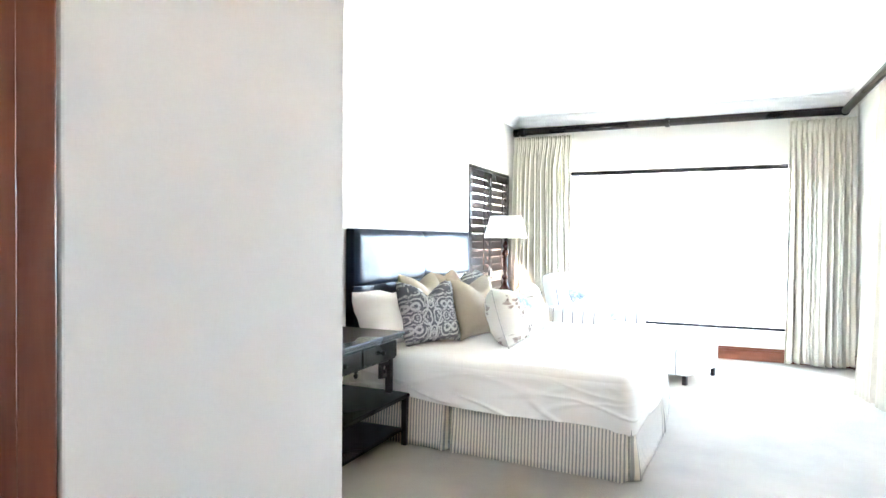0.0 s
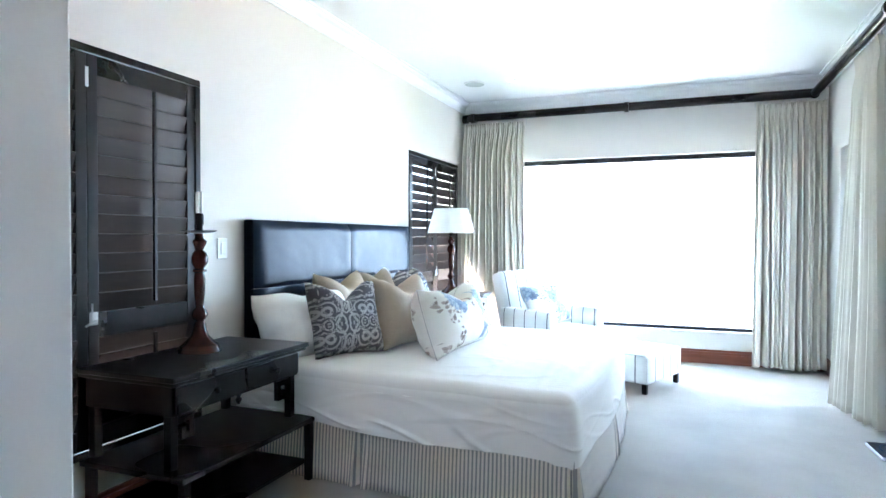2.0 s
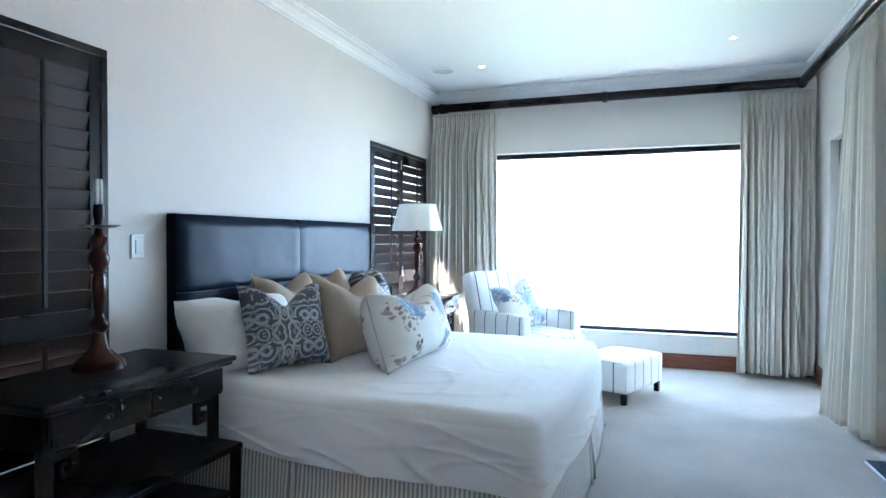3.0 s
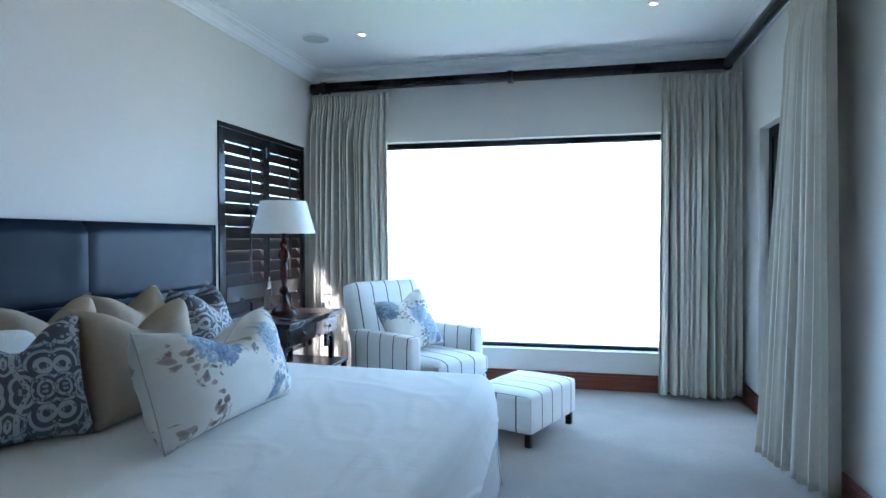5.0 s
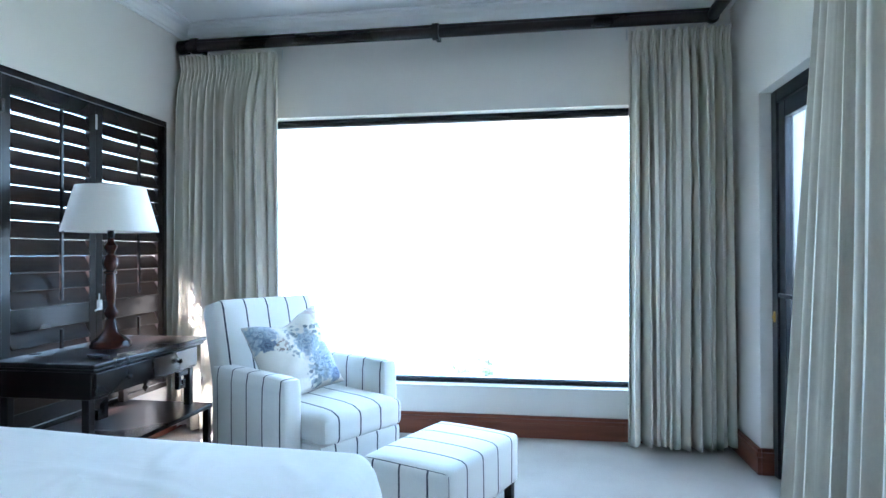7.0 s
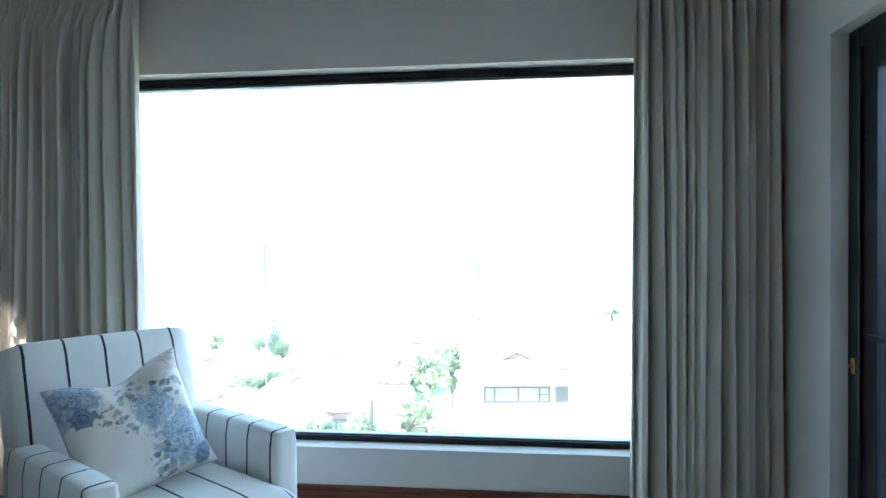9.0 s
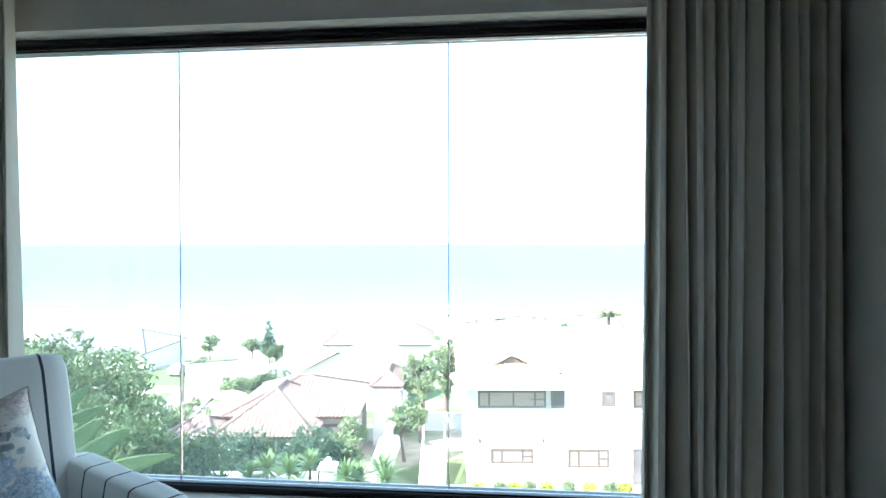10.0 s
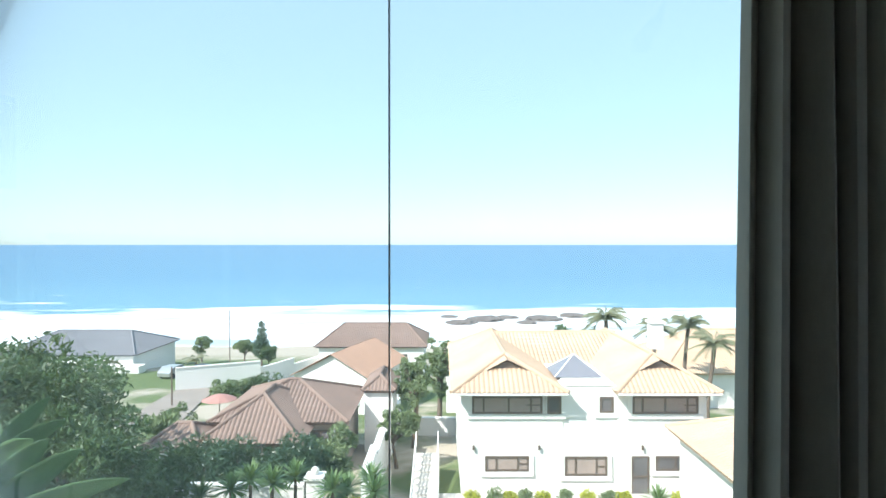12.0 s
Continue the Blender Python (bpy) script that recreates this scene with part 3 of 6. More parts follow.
for v in bm.verts:
    u, w, h = v.co.x + 0.5, v.co.y + 0.5, v.co.z + 0.5
    hem = 0.325 - 0.045 * u + 0.010 * math.sin(9 * u) if w < 0.5 else 0.29
    if u > 0.98:
        hem = 0.275 + 0.012 * math.sin(11 * w)
    q = Vector((u * 2.02, w * 2.13, hem + (BT - hem) * h))
    lo, hi = Vector((R - 0.2, R, 0)), Vector((2.02 - R, 2.13 - R, BT - R))
    c = Vector((min(max(q.x, lo.x), hi.x), min(max(q.y, lo.y), hi.y), min(q.z, hi.z)))
    d = q - c
    if d.length > R:
        d = d.normalized() * R
    q = c + d
    drop = min(1.0, max(0.0, (BT - 0.05 - q.z) / 0.25))
    sx, sy = (1 if q.x > 1.9 else 0), (-1 if q.y < 0.12 else (1 if q.y > 2.01 else 0))
    p = bed_map(q.x / 2.02, q.y / 2.13, q.z)
    along = q.x if sy else q.y
    # shallow folds that run down and towards the foot, fading into the top
    slant = along * 2.3 + q.z * 5.0
    fold = 0.022 * math.sin(slant * 2.1 + 2.2 * noise.noise((along * 1.3, q.z * 2, 1.3))) + 0.030 * ridge(slant, along * 0.7 + q.z * 7.0, 5.5) + 0.018 * ridge(along * 1.2 + 3.0, q.z * 9.0 - along * 1.4, 6.0)
    swell = math.sin(math.pi * min(1, drop)) * 0.012
    p.y += sy * (drop * (0.032 + 0.55 * fold) + swell)
    p.x += sx * (drop * (0.024 + 0.18 * fold) + 0.4 * swell)
    if sx and sy:
        p.z -= 0.012 * drop
    if d.z > 0 or not (sx or sy):
        edge = min(1, min(q.y, 2.13 - q.y, 2.02 - q.x) / 0.25)
        p.z += 0.008 * noise.noise((q.x * 1.6, q.y * 1.6, 0)) + 0.005 * edge * ridge(q.x * 1.1 + q.y * 1.5, q.y * 1.9 - q.x * 1.6, 9) + 0.003 * noise.noise((q.x * 6, q.y * 6, 2))
        p.z += 0.005 * edge * ridge(q.x * 4.5 + 1.0 * q.y, q.y * 1.7 + 7.0, 8) * (1 if q.x > 0.9 else 0.3)
    v.co = p
cover = solo("coverlet", bm, M_SHEET, "plain white creased cotton coverlet spread over the bed", "bedding", smooth=True)
md = cover.modifiers.new("thickness", "SOLIDIFY")
md.thickness = 0.004


# ---- patterned cloths ----
def floral_mat(name, seed, lift, blooms):
    """Cream linen printed with watercolour roses and sprigs; blooms: x, y, radius, kind."""
    m, nt, b = base_mat(name, 0.85)
    v0 = coords(nt)
    flat = nt.nodes.new("ShaderNodeMapping")
    flat.inputs["Scale"].default_value = (1, 1, 0)
    flat.inputs["Location"].default_value = (0, -lift, 0)
    link(nt, v0, flat.inputs[0])
    v = flat.outputs[0]
    edge = calc(nt, "SUBTRACT", noise_tex(nt, v, 26 + seed, 4, 0.65), 0.5)
    fine = noise_tex(nt, v, 75, 4, 0.6)
    bend, leaf = nt.nodes.new("ShaderNodeVectorMath"), nt.nodes.new("ShaderNodeTexVoronoi")
    bend.operation = "MULTIPLY_ADD"
    swirl = nt.nodes.new("ShaderNodeTexNoise")
    swirl.inputs["Scale"].default_value = 16 + seed
    link(nt, v, swirl.inputs["Vector"])
    link(nt, swirl.outputs["Color"], bend.inputs[0])
    bend.inputs[1].default_value = (0.055, 0.055, 0)
    link(nt, v, bend.inputs[2])
    squash = nt.nodes.new("ShaderNodeMapping")
    squash.inputs["Scale"].default_value = (1.0, 1.35, 0)
    squash.inputs["Rotation"].default_value = (0, 0, 0.6)
    link(nt, bend.outputs[0], squash.inputs[0])
    leaf.inputs["Scale"].default_value = 30
    link(nt, squash.outputs[0], leaf.inputs["Vector"])
    petal = ramp(nt, leaf.outputs["Distance"], [(0.46, (1, 1, 1)), (0.54, (0, 0, 0))])
    leafy = calc(nt, "ADD", calc(nt, "MULTIPLY", axis(nt, leaf.outputs["Color"], 0), 0.6), calc(nt, "MULTIPLY", leaf.outputs["Distance"], 0.7))
    inks = {"blue": ((0.05, 0.10, 0.22), (0.17, 0.29, 0.44), (0.52, 0.61, 0.69)), "navy": ((0.025, 0.045, 0.11), (0.08, 0.12, 0.24), (0.25, 0.33, 0.46)),
            "brown": ((0.10, 0.07, 0.065), (0.27, 0.20, 0.175), (0.52, 0.43, 0.38)), "pink": ((0.36, 0.24, 0.23), (0.58, 0.42, 0.40), (0.72, 0.62, 0.58)),
            "grey": ((0.09, 0.125, 0.16), (0.24, 0.29, 0.33), (0.52, 0.56, 0.58))}
    col = mix(nt, fine, (0.79, 0.76, 0.69), (0.84, 0.81, 0.75))
    for bx, by, r, kind in blooms:
        off = nt.nodes.new("ShaderNodeVectorMath")
        off.operation = "DISTANCE"
        off.inputs[1].default_value = (bx, by, 0)
        link(nt, v, off.inputs[0])
        d = calc(nt, "ADD", calc(nt, "DIVIDE", off.outputs["Value"], r * 1.22), calc(nt, "MULTIPLY", edge, 1.9))
        dark, mid_c, pale = inks[kind]
        if kind in ("brown", "grey"):
            # sprigs: broken leaf shapes
            mask = calc(nt, "MULTIPLY", ramp(nt, d, [(0.85, (1, 1, 1)), (1.05, (0, 0, 0))]), petal)
            tone = ramp(nt, leafy, [(0.12, dark), (0.45, mid_c), (0.85, pale)])
        else:
            # roses: rings of petals round a dark heart
            mask = ramp(nt, d, [(0.86, (1, 1, 1)), (1.06, (0, 0, 0))])
            ring = calc(nt, "FRACT", calc(nt, "ADD", calc(nt, "MULTIPLY", d, 2.3), calc(nt, "MULTIPLY", fine, 1.3)))
            tone = mix(nt, ramp(nt, d, [(0.0, (0, 0, 0)), (1.0, (0.55, 0.55, 0.55))]), ramp(nt, ring, [(0.05, dark), (0.35, mid_c), (0.9, pale)]), pale)
        col = mix(nt, calc(nt, "MULTIPLY", mask, 0.88), col, tone)
    link(nt, col, b.inputs["Base Color"])
    bump(nt, b, noise_tex(nt, v0, 240, 2), 0.2, 0.001)
    return m


def damask_mat(name):
    m, nt, b = base_mat(name, 0.85)
    v0 = coords(nt)
    x, y = axis(nt, v0, 0), axis(nt, v0, 1)
    # mirrored ogee repeat
    fx = calc(nt, "PINGPONG", calc(nt, "ADD", x, 5.0), 0.15)
    fy = calc(nt, "PINGPONG", calc(nt, "ADD", y, 5.06), 0.21)
    cv = nt.nodes.new("ShaderNodeCombineXYZ")
    link(nt, fx, cv.inputs[0]), link(nt, fy, cv.inputs[1])
    vor = nt.nodes.new("ShaderNodeTexVoronoi")
    vor.inputs["Scale"].default_value = 11
    vor.inputs["Randomness"].default_value = 0.9
    link(nt, cv.outputs[0], vor.inputs["Vector"])
    rings = calc(nt, "SINE", calc(nt, "MULTIPLY", vor.outputs["Distance"], 27.0))
    edge = nt.nodes.new("ShaderNodeTexVoronoi")
    edge.feature = "DISTANCE_TO_EDGE"
    edge.inputs["Scale"].default_value = 11
    link(nt, cv.outputs[0], edge.inputs["Vector"])
    ogee = calc(nt, "ABSOLUTE", calc(nt, "SUBTRACT", fx, calc(nt, "ADD", 0.075, calc(nt, "MULTIPLY", calc(nt, "SINE", calc(nt, "MULTIPLY", fy, 15.0)), 0.05))))
    band = calc(nt, "LESS_THAN", ogee, 0.010)
    light = calc(nt, "MAXIMUM", calc(nt, "GREATER_THAN", rings, 0.25), band)
    light = calc(nt, "MULTIPLY", light, calc(nt, "GREATER_THAN", edge.outputs["Distance"], 0.012))
    fine = nt.nodes.new("ShaderNodeTexVoronoi")
    fine.inputs["Scale"].default_value = 46
    link(nt, cv.outputs[0], fine.inputs["Vector"])
    dots = calc(nt, "LESS_THAN", fine.outputs["Distance"], 0.30)
    light = calc(nt, "ABSOLUTE", calc(nt, "SUBTRACT", light, calc(nt, "MULTIPLY", dots, 0.75)))
    col = mix(nt, light, (0.10, 0.10, 0.12), (0.46, 0.46, 0.46))
    link(nt, col, b.inputs["Base Color"])
    bump(nt, b, noise_tex(nt, v0, 220, 2), 0.2, 0.001)
    return m


M_FLORAL = floral_mat("floral_linen", 0.0, 0.215, (
    (-0.18, 0.12, 0.10, "grey"), (-0.24, 0.03, 0.055, "brown"), (-0.20, 0.13, 0.075, "blue"), (-0.33, 0.10, 0.045, "brown"), (-0.05, 0.14, 0.075, "blue"), (-0.12, 0.08, 0.06, "navy"),
    (-0.03, 0.09, 0.035, "navy"), (0.05, 0.07, 0.04, "brown"), (-0.01, 0.135, 0.03, "pink"), (-0.23, -0.16, 0.05, "brown"), (-0.22, -0.10, 0.03, "brown"),
    (-0.37, -0.17, 0.035, "brown"), (0.24, 0.03, 0.09, "grey"), (0.20, 0.07, 0.065, "blue"), (0.27, 0.0, 0.035, "pink"), (0.33, -0.02, 0.07, "grey"), (0.31, -0.07, 0.045, "blue"),
    (0.17, -0.13, 0.045, "navy"), (0.25, -0.12, 0.075, "grey"), (0.35, 0.16, 0.045, "grey")))
M_FLORAL2 = floral_mat("floral_linen_chair", 3.0, 0.25, (
    (-0.19, 0.17, 0.08, "blue"), (-0.17, 0.10, 0.035, "navy"), (0.02, 0.06, 0.09, "grey"), (0.06, 0.03, 0.07, "blue"), (0.14, -0.10, 0.10, "blue"),
    (0.05, -0.15, 0.06, "grey"), (0.19, -0.19, 0.035, "navy"), (0.20, 0.20, 0.04, "pink"), (0.14, 0.09, 0.05, "grey"), (-0.10, 0.07, 0.03, "brown")))
M_DAMASK = damask_mat("grey_damask")


# ---- cushions ----
def cushion(name, w, h, t, material, label, at, chop=0.0, piping=None, ears=0.06, seed=0, category="cushion", tassel=False):
    """A stuffed cushion standing on its lower edge: local x across, y up, z its face."""
    top = thing(name, label, category, at)
    n = 22
    bm = bmesh.new()
    sheets = {}
    for side in (1, -1):
        for i in range(n + 1):
            for j in range(n + 1):
                u, v = i / n * 2 - 1, j / n * 2 - 1
                edge = i in (0, n) or j in (0, n)
                if side < 0 and edge:
                    sheets[side, i, j] = sheets[1, i, j]
                    continue
                x = w / 2 * u * (1 - ears * (1 - v * v))
                y = h / 2 * v * (1 - ears * (1 - u * u)) + h / 2
                if v > 0:
                    y -= chop * math.exp(-(u / 0.42) ** 2) * v ** 2
                thick = t / 2 * ((1 - u ** 4) * (1 - v ** 4)) ** 0.55
                if v > 0 and chop:
                    thick *= 1 - 0.35 * math.exp(-(u / 0.25) ** 2) * v
                if not edge:
                    thick += 0.010 * max(0.0, 1 - 5 * abs(noise.noise((u * 1.6 + seed, v * 1.6 - u, 7.1)))) * (1 - max(u * u, v * v))
                z = side * thick + (0.022 if category == "pillow" else 0.010) * noise.noise((u * 2.5 + seed, v * 2.5, side)) + 0.02 * chop * 8 * u * u * v * v
                sheets[side, i, j] = bm.verts.new((x, y, z))
    for side in (1, -1):
        for i in range(n):
            for j in range(n):
                q = [sheets[side, i, j], sheets[side, i + 1, j], sheets[side, i + 1, j + 1], sheets[side, i, j + 1]]
                bm.faces.new(q if side > 0 else q[::-1])
    part("cover", bm, material, top, smooth=True)
    if piping:
        loop = [(i, 0) for i in range(n)] + [(n, j) for j in range(n)] + [(i, n) for i in range(n, 0, -1)] + [(0, j) for j in range(n, 0, -1)]
        pts = []
        for i, j in loop:
            u, v = i / n * 2 - 1, j / n * 2 - 1
            x = w / 2 * u * (1 - ears * (1 - v * v))
            y = h / 2 * v * (1 - ears * (1 - u * u)) + h / 2
            if v > 0:
                y -= chop * math.exp(-(u / 0.42) ** 2) * v ** 2
            pts.append(Vector((x, y, 0.02 * chop * 8 * u * u * v * v)))
        bm = bmesh.new()
        for a, b in zip(pts, pts[1:] + pts[:1]):
            rod(bm, a, b, 0.003, 6)
        part("piping", bm, piping, top, "corded linen piping")
    if tassel:
        bm = bmesh.new()
        lathe(bm, [(0.002, 0.0), (0.008, 0.006), (0.006, 0.013), (0.008, 0.017), (0.012, 0.036), (0.003, 0.038)], 12)
        bmesh.ops.rotate(bm, verts=bm.verts, cent=(0, 0, 0), matrix=Matrix.Rotation(radians(75), 3, "Y"))
        bmesh.ops.translate(bm, verts=bm.verts, vec=(w / 2 - 0.01, 0.03, 0.0))
        part("tassel", bm, piping, top, "small pale corner tassel", smooth=True)
    return top


def standing(x, y, z, facing, lean):
    """Pose of a cushion whose face looks towards the heading (degrees from +x) and leans back."""
    return pose(x, y, z, 0, 0, facing) @ pose(0, 0, 0, 90 - lean, 0, 90)


TOPZ = 0.592
cushion("pillow", 0.74, 0.44, 0.30, M_PILLOW, "plump white cotton bed pillow against the headboard", standing(0.36, 3.86, TOPZ, -12, 30), chop=0.03, ears=0.02, seed=1, category="pillow")
cushion("pillow", 0.74, 0.44, 0.30, M_PILLOW, "plump white cotton bed pillow against the headboard", standing(0.34, 5.30, TOPZ, 6, 30), chop=0.03, ears=0.02, seed=2, category="pillow")
cushion("cushion", 0.54, 0.52, 0.22, M_BEIGE, "plain beige cushion leaning behind the patterned ones", standing(0.36, 4.30, TOPZ, -4, 18), chop=0.10, ears=0.09, seed=3)
cushion("cushion", 0.54, 0.52, 0.22, M_BEIGE, "plain beige cushion leaning behind the patterned ones", standing(0.38, 4.80, TOPZ, 4, 18), chop=0.10, ears=0.09, seed=4)
cushion("cushion", 0.50, 0.49, 0.25, M_DAMASK, "grey and white damask cushion with chopped top", standing(0.58, 3.87, TOPZ, -30, 18), chop=0.13, ears=0.10, seed=5)
cushion("cushion", 0.50, 0.51, 0.25, M_DAMASK, "grey and white damask cushion beside the far pillow", standing(0.50, 5.22, TOPZ, 10, 20), chop=0.12, ears=0.10, seed=6)
cushion("cushion", 0.56, 0.50, 0.26, M_BEIGE, "plain beige velvet cushion behind the floral bolster", standing(0.76, 4.34, TOPZ, -12, 16), chop=0.11, ears=0.09, seed=7)
cushion("cushion", 0.86, 0.44, 0.32, M_FLORAL, "long cream cushion with faded blue floral print", standing(1.14, 4.345, TOPZ, -2, 18), chop=0.13, ears=0.07, piping=M_PIPE, seed=8, tassel=True)


# ---- bedside tables ----
def bedside_table(at, label):
    """Local x from the wall into the room, y along the wall."""
    L, D = 0.95, 0.545
    top = thing("bedside_table", label, "bedside table", at, group="bedside tables")
    bm = bmesh.new()
    box(bm, 0.0, D + 0.02, -0.012, L + 0.012, 0.728, 0.752, 0.006, 2)
    box(bm, 0.0, D + 0.008, 0.0, L, 0.710, 0.727, 0.005, 2)
    part("tabletop", bm, M_DARK, top, "dark polished top with moulded edge")
    part("apron", boxes((0.01, D - 0.03, 0.03, L - 0.03, 0.575, 0.709), bevel=0.003), M_DARK, top)
    for a, b in ((0.045, L / 2 - 0.008), (L / 2 + 0.008, L - 0.045)):
        dr = part("drawer", boxes((D - 0.0295, D - 0.012, a, b, 0.590, 0.700), bevel=0.004), M_DARK, top)
        bm = bmesh.new()
        lathe(bm, [(0.006, 0), (0.006, 0.010), (0.014, 0.016), (0.016, 0.024), (0.010, 0.030), (0.002, 0.031)], 14)
        bmesh.ops.rotate(bm, verts=bm.verts, cent=(0, 0, 0), matrix=Matrix.Rotation(radians(90), 3, "Y"))
        bmesh.ops.translate(bm, verts=bm.verts, vec=(D - 0.0118, (a + b) / 2, 0.645))
        part("knob", bm, M_DARK, dr, "small round dark knob", smooth=True)
    for y in (0.035, L - 0.075):
        for x in (0.02, D - 0.085):
            part("upright", boxes((x, x + 0.04, y, y + 0.04, 0.345, 0.574), bevel=0.003), M_DARKV, top)
        # square key brackets between uprights and drawer case
        s = 1 if y < L / 2 else -1
        y0 = y + 0.04 if s > 0 else y - 0.10
        part("fret", boxes((D - 0.078, D - 0.052, y0, y0 + 0.10, 0.536, 0.562), (D - 0.078, D - 0.052, y0 + (0.074 if s > 0 else 0), y0 + (0.10 if s > 0 else 0.026), 0.460, 0.535),
                           (D - 0.078, D - 0.052, y0 + (0.03 if s > 0 else 0.027), y0 + (0.073 if s > 0 else 0.07), 0.460, 0.484),
                           (D - 0.078, D - 0.052, y0 + (0.03 if s > 0 else 0.046), y0 + (0.054 if s > 0 else 0.07), 0.485, 0.51)), M_DARK, top, "square Greek-key bracket")
    bm = bmesh.new()
    lathe(bm, [(0.004, 0), (0.012, 0.012), (0.016, 0.024), (0.008, 0.036), (0.014, 0.044), (0.014, 0.0545)], 14, (D - 0.06, L / 2, 0.520))
    part("drop_finial", bm, M_DARK, top, smooth=True)
    part("shelf", boxes((0.015, D + 0.065, -0.01, L + 0.01, 0.318, 0.344), bevel=0.006), M_DARK, top)
    part("shelf", boxes((0.03, D + 0.03, 0.03, L - 0.03, 0.095, 0.115), bevel=0.004), M_DARK, top)
    for y in (0.005, L - 0.043):
        for x in (0.03, D + 0.02):
            part("leg", boxes((x, x + 0.038, y, y + 0.038, 0.0, 0.317), bevel=0.004), M_DARKV, top)
    return top


bedside_table(pose(0.012, 2.46, 0), "dark-stained bedside table with two drawers beside the entrance")
bedside_table(pose(0.012, 5.97, 0), "dark-stained bedside table with two drawers beside the armchair")

# ---- table lamps ----
COLUMN = [(0.105, 0), (0.105, 0.012), (0.098, 0.018), (0.098, 0.03), (0.088, 0.038), (0.060, 0.062), (0.040, 0.085), (0.032, 0.11), (0.026, 0.145), (0.020, 0.155),
          (0.030, 0.165), (0.040, 0.185), (0.034, 0.205), (0.018, 0.225), (0.020, 0.24), (0.027, 0.30), (0.028, 0.37), (0.022, 0.40), (0.034, 0.405), (0.034, 0.415), (0.022, 0.42),
          (0.040, 0.45), (0.042, 0.475), (0.034, 0.50), (0.018, 0.515), (0.032, 0.545), (0.036, 0.56), (0.020, 0.575), (0.016, 0.60)]


def lamp_body(label, at):
    top = thing("table_lamp", label, "table lamp", at)
    bm = bmesh.new()
    lathe(bm, COLUMN, 28)
    part("turned_column", bm, M_MAHOG, top, "turned reddish mahogany column", smooth=True)
    bm = bmesh.new()
    lathe(bm, [(0.017, 0.601), (0.017, 0.64), (0.022, 0.645), (0.022, 0.69), (0.018, 0.70)], 16)
    part("lamp_holder", bm, M_DARK, top, smooth=True)
    bm = bmesh.new()
    for k in range(4):
        cx, cy = 0.011 * math.cos(1.57 * k + 0.4), 0.011 * math.sin(1.57 * k + 0.4)
        lathe(bm, [(0.004, 0.701), (0.0075, 0.704), (0.0075, 0.800), (0.005, 0.808), (0.001, 0.811)], 10, (cx, cy, 0))
    part("bulb", bm, M_WHITE, top, "white four-tube energy-saving bulb", smooth=True)
    return top


l1 = lamp_body("turned mahogany lamp without shade on the bedside table", pose(0.225, 2.97, 0.754))
bm = bmesh.new()
lathe(bm, [(0.015, 0.6005), (0.06, 0.606), (0.085, 0.614), (0.087, 0.612), (0.062, 0.603), (0.016, 0.5985)], 28)
part("drip_dish", bm, M_DARK, l1, "flat dark dish", smooth=True)
l2 = lamp_body("turned mahogany lamp with cream tapered shade", pose(0.27, 6.47, 0.754))
bm = bmesh.new()
n = 48
prof = [(0.245, 0.635), (0.176, 0.885), (0.174, 0.885), (0.243, 0.635)]
rings = [[bm.verts.new((r * math.cos(2 * math.pi * k / n), r * math.sin(2 * math.pi * k / n), z)) for k in range(n)] for r, z in prof]
for a, b in zip(rings, rings[1:] + rings[:1]):
    for k in range(n):
        bm.faces.new((a[k], a[(k + 1) % n], b[(k + 1) % n], b[k]))
part("shade", bm, M_SHADE, l2, "cream fabric tapered shade", smooth=True)
bm = bmesh.new()
for k in range(3):
    a = 2 * math.pi * k / 3
    rod(bm, (0.02 * math.cos(a), 0.02 * math.sin(a), 0.66), (0.24 * math.cos(a), 0.24 * math.sin(a), 0.66), 0.002, 6)
part("shade_ring", bm, M_STEEL, l2)


# ---- armchair and ottoman ----
def soft_box(bm, x0, x1, y0, y1, z0, z1, r=0.04, puff=0.0, cuts=7):
    tmp = bmesh.new()
    box(tmp, x0, x1, y0, y1, z0, z1)
    bmesh.ops.subdivide_edges(tmp, edges=tmp.edges, cuts=cuts, use_grid_fill=True)
    c, half = Vector(((x0 + x1) / 2, (y0 + y1) / 2, (z0 + z1) / 2)), Vector(((x1 - x0) / 2, (y1 - y0) / 2, (z1 - z0) / 2))
    for v in tmp.verts:
        q = v.co - c
        k = Vector([max(-(half[i] - r), min(half[i] - r, q[i])) for i in range(3)])
        d = q - k
        if d.length > 0:
            d = d.normalized() * r
        q = k + d
        n = [q[i] / half[i] for i in range(3)]
        q.z += puff * (1 - n[0] ** 4) * (1 - n[1] ** 4) * max(0, n[2])
        q += Vector((noise.noise(q * 4), noise.noise(q * 4 + Vector((5, 0, 0))), 0)) * 0.003
        v.co = c + q
    me = bpy.data.meshes.new("tmp")
    tmp.to_mesh(me)
    tmp.free()
    bm.from_mesh(me)
    bpy.data.meshes.remove(me)


def soft(*a, **k):
    bm = bmesh.new()
    soft_box(bm, *a, **k)
    return bm


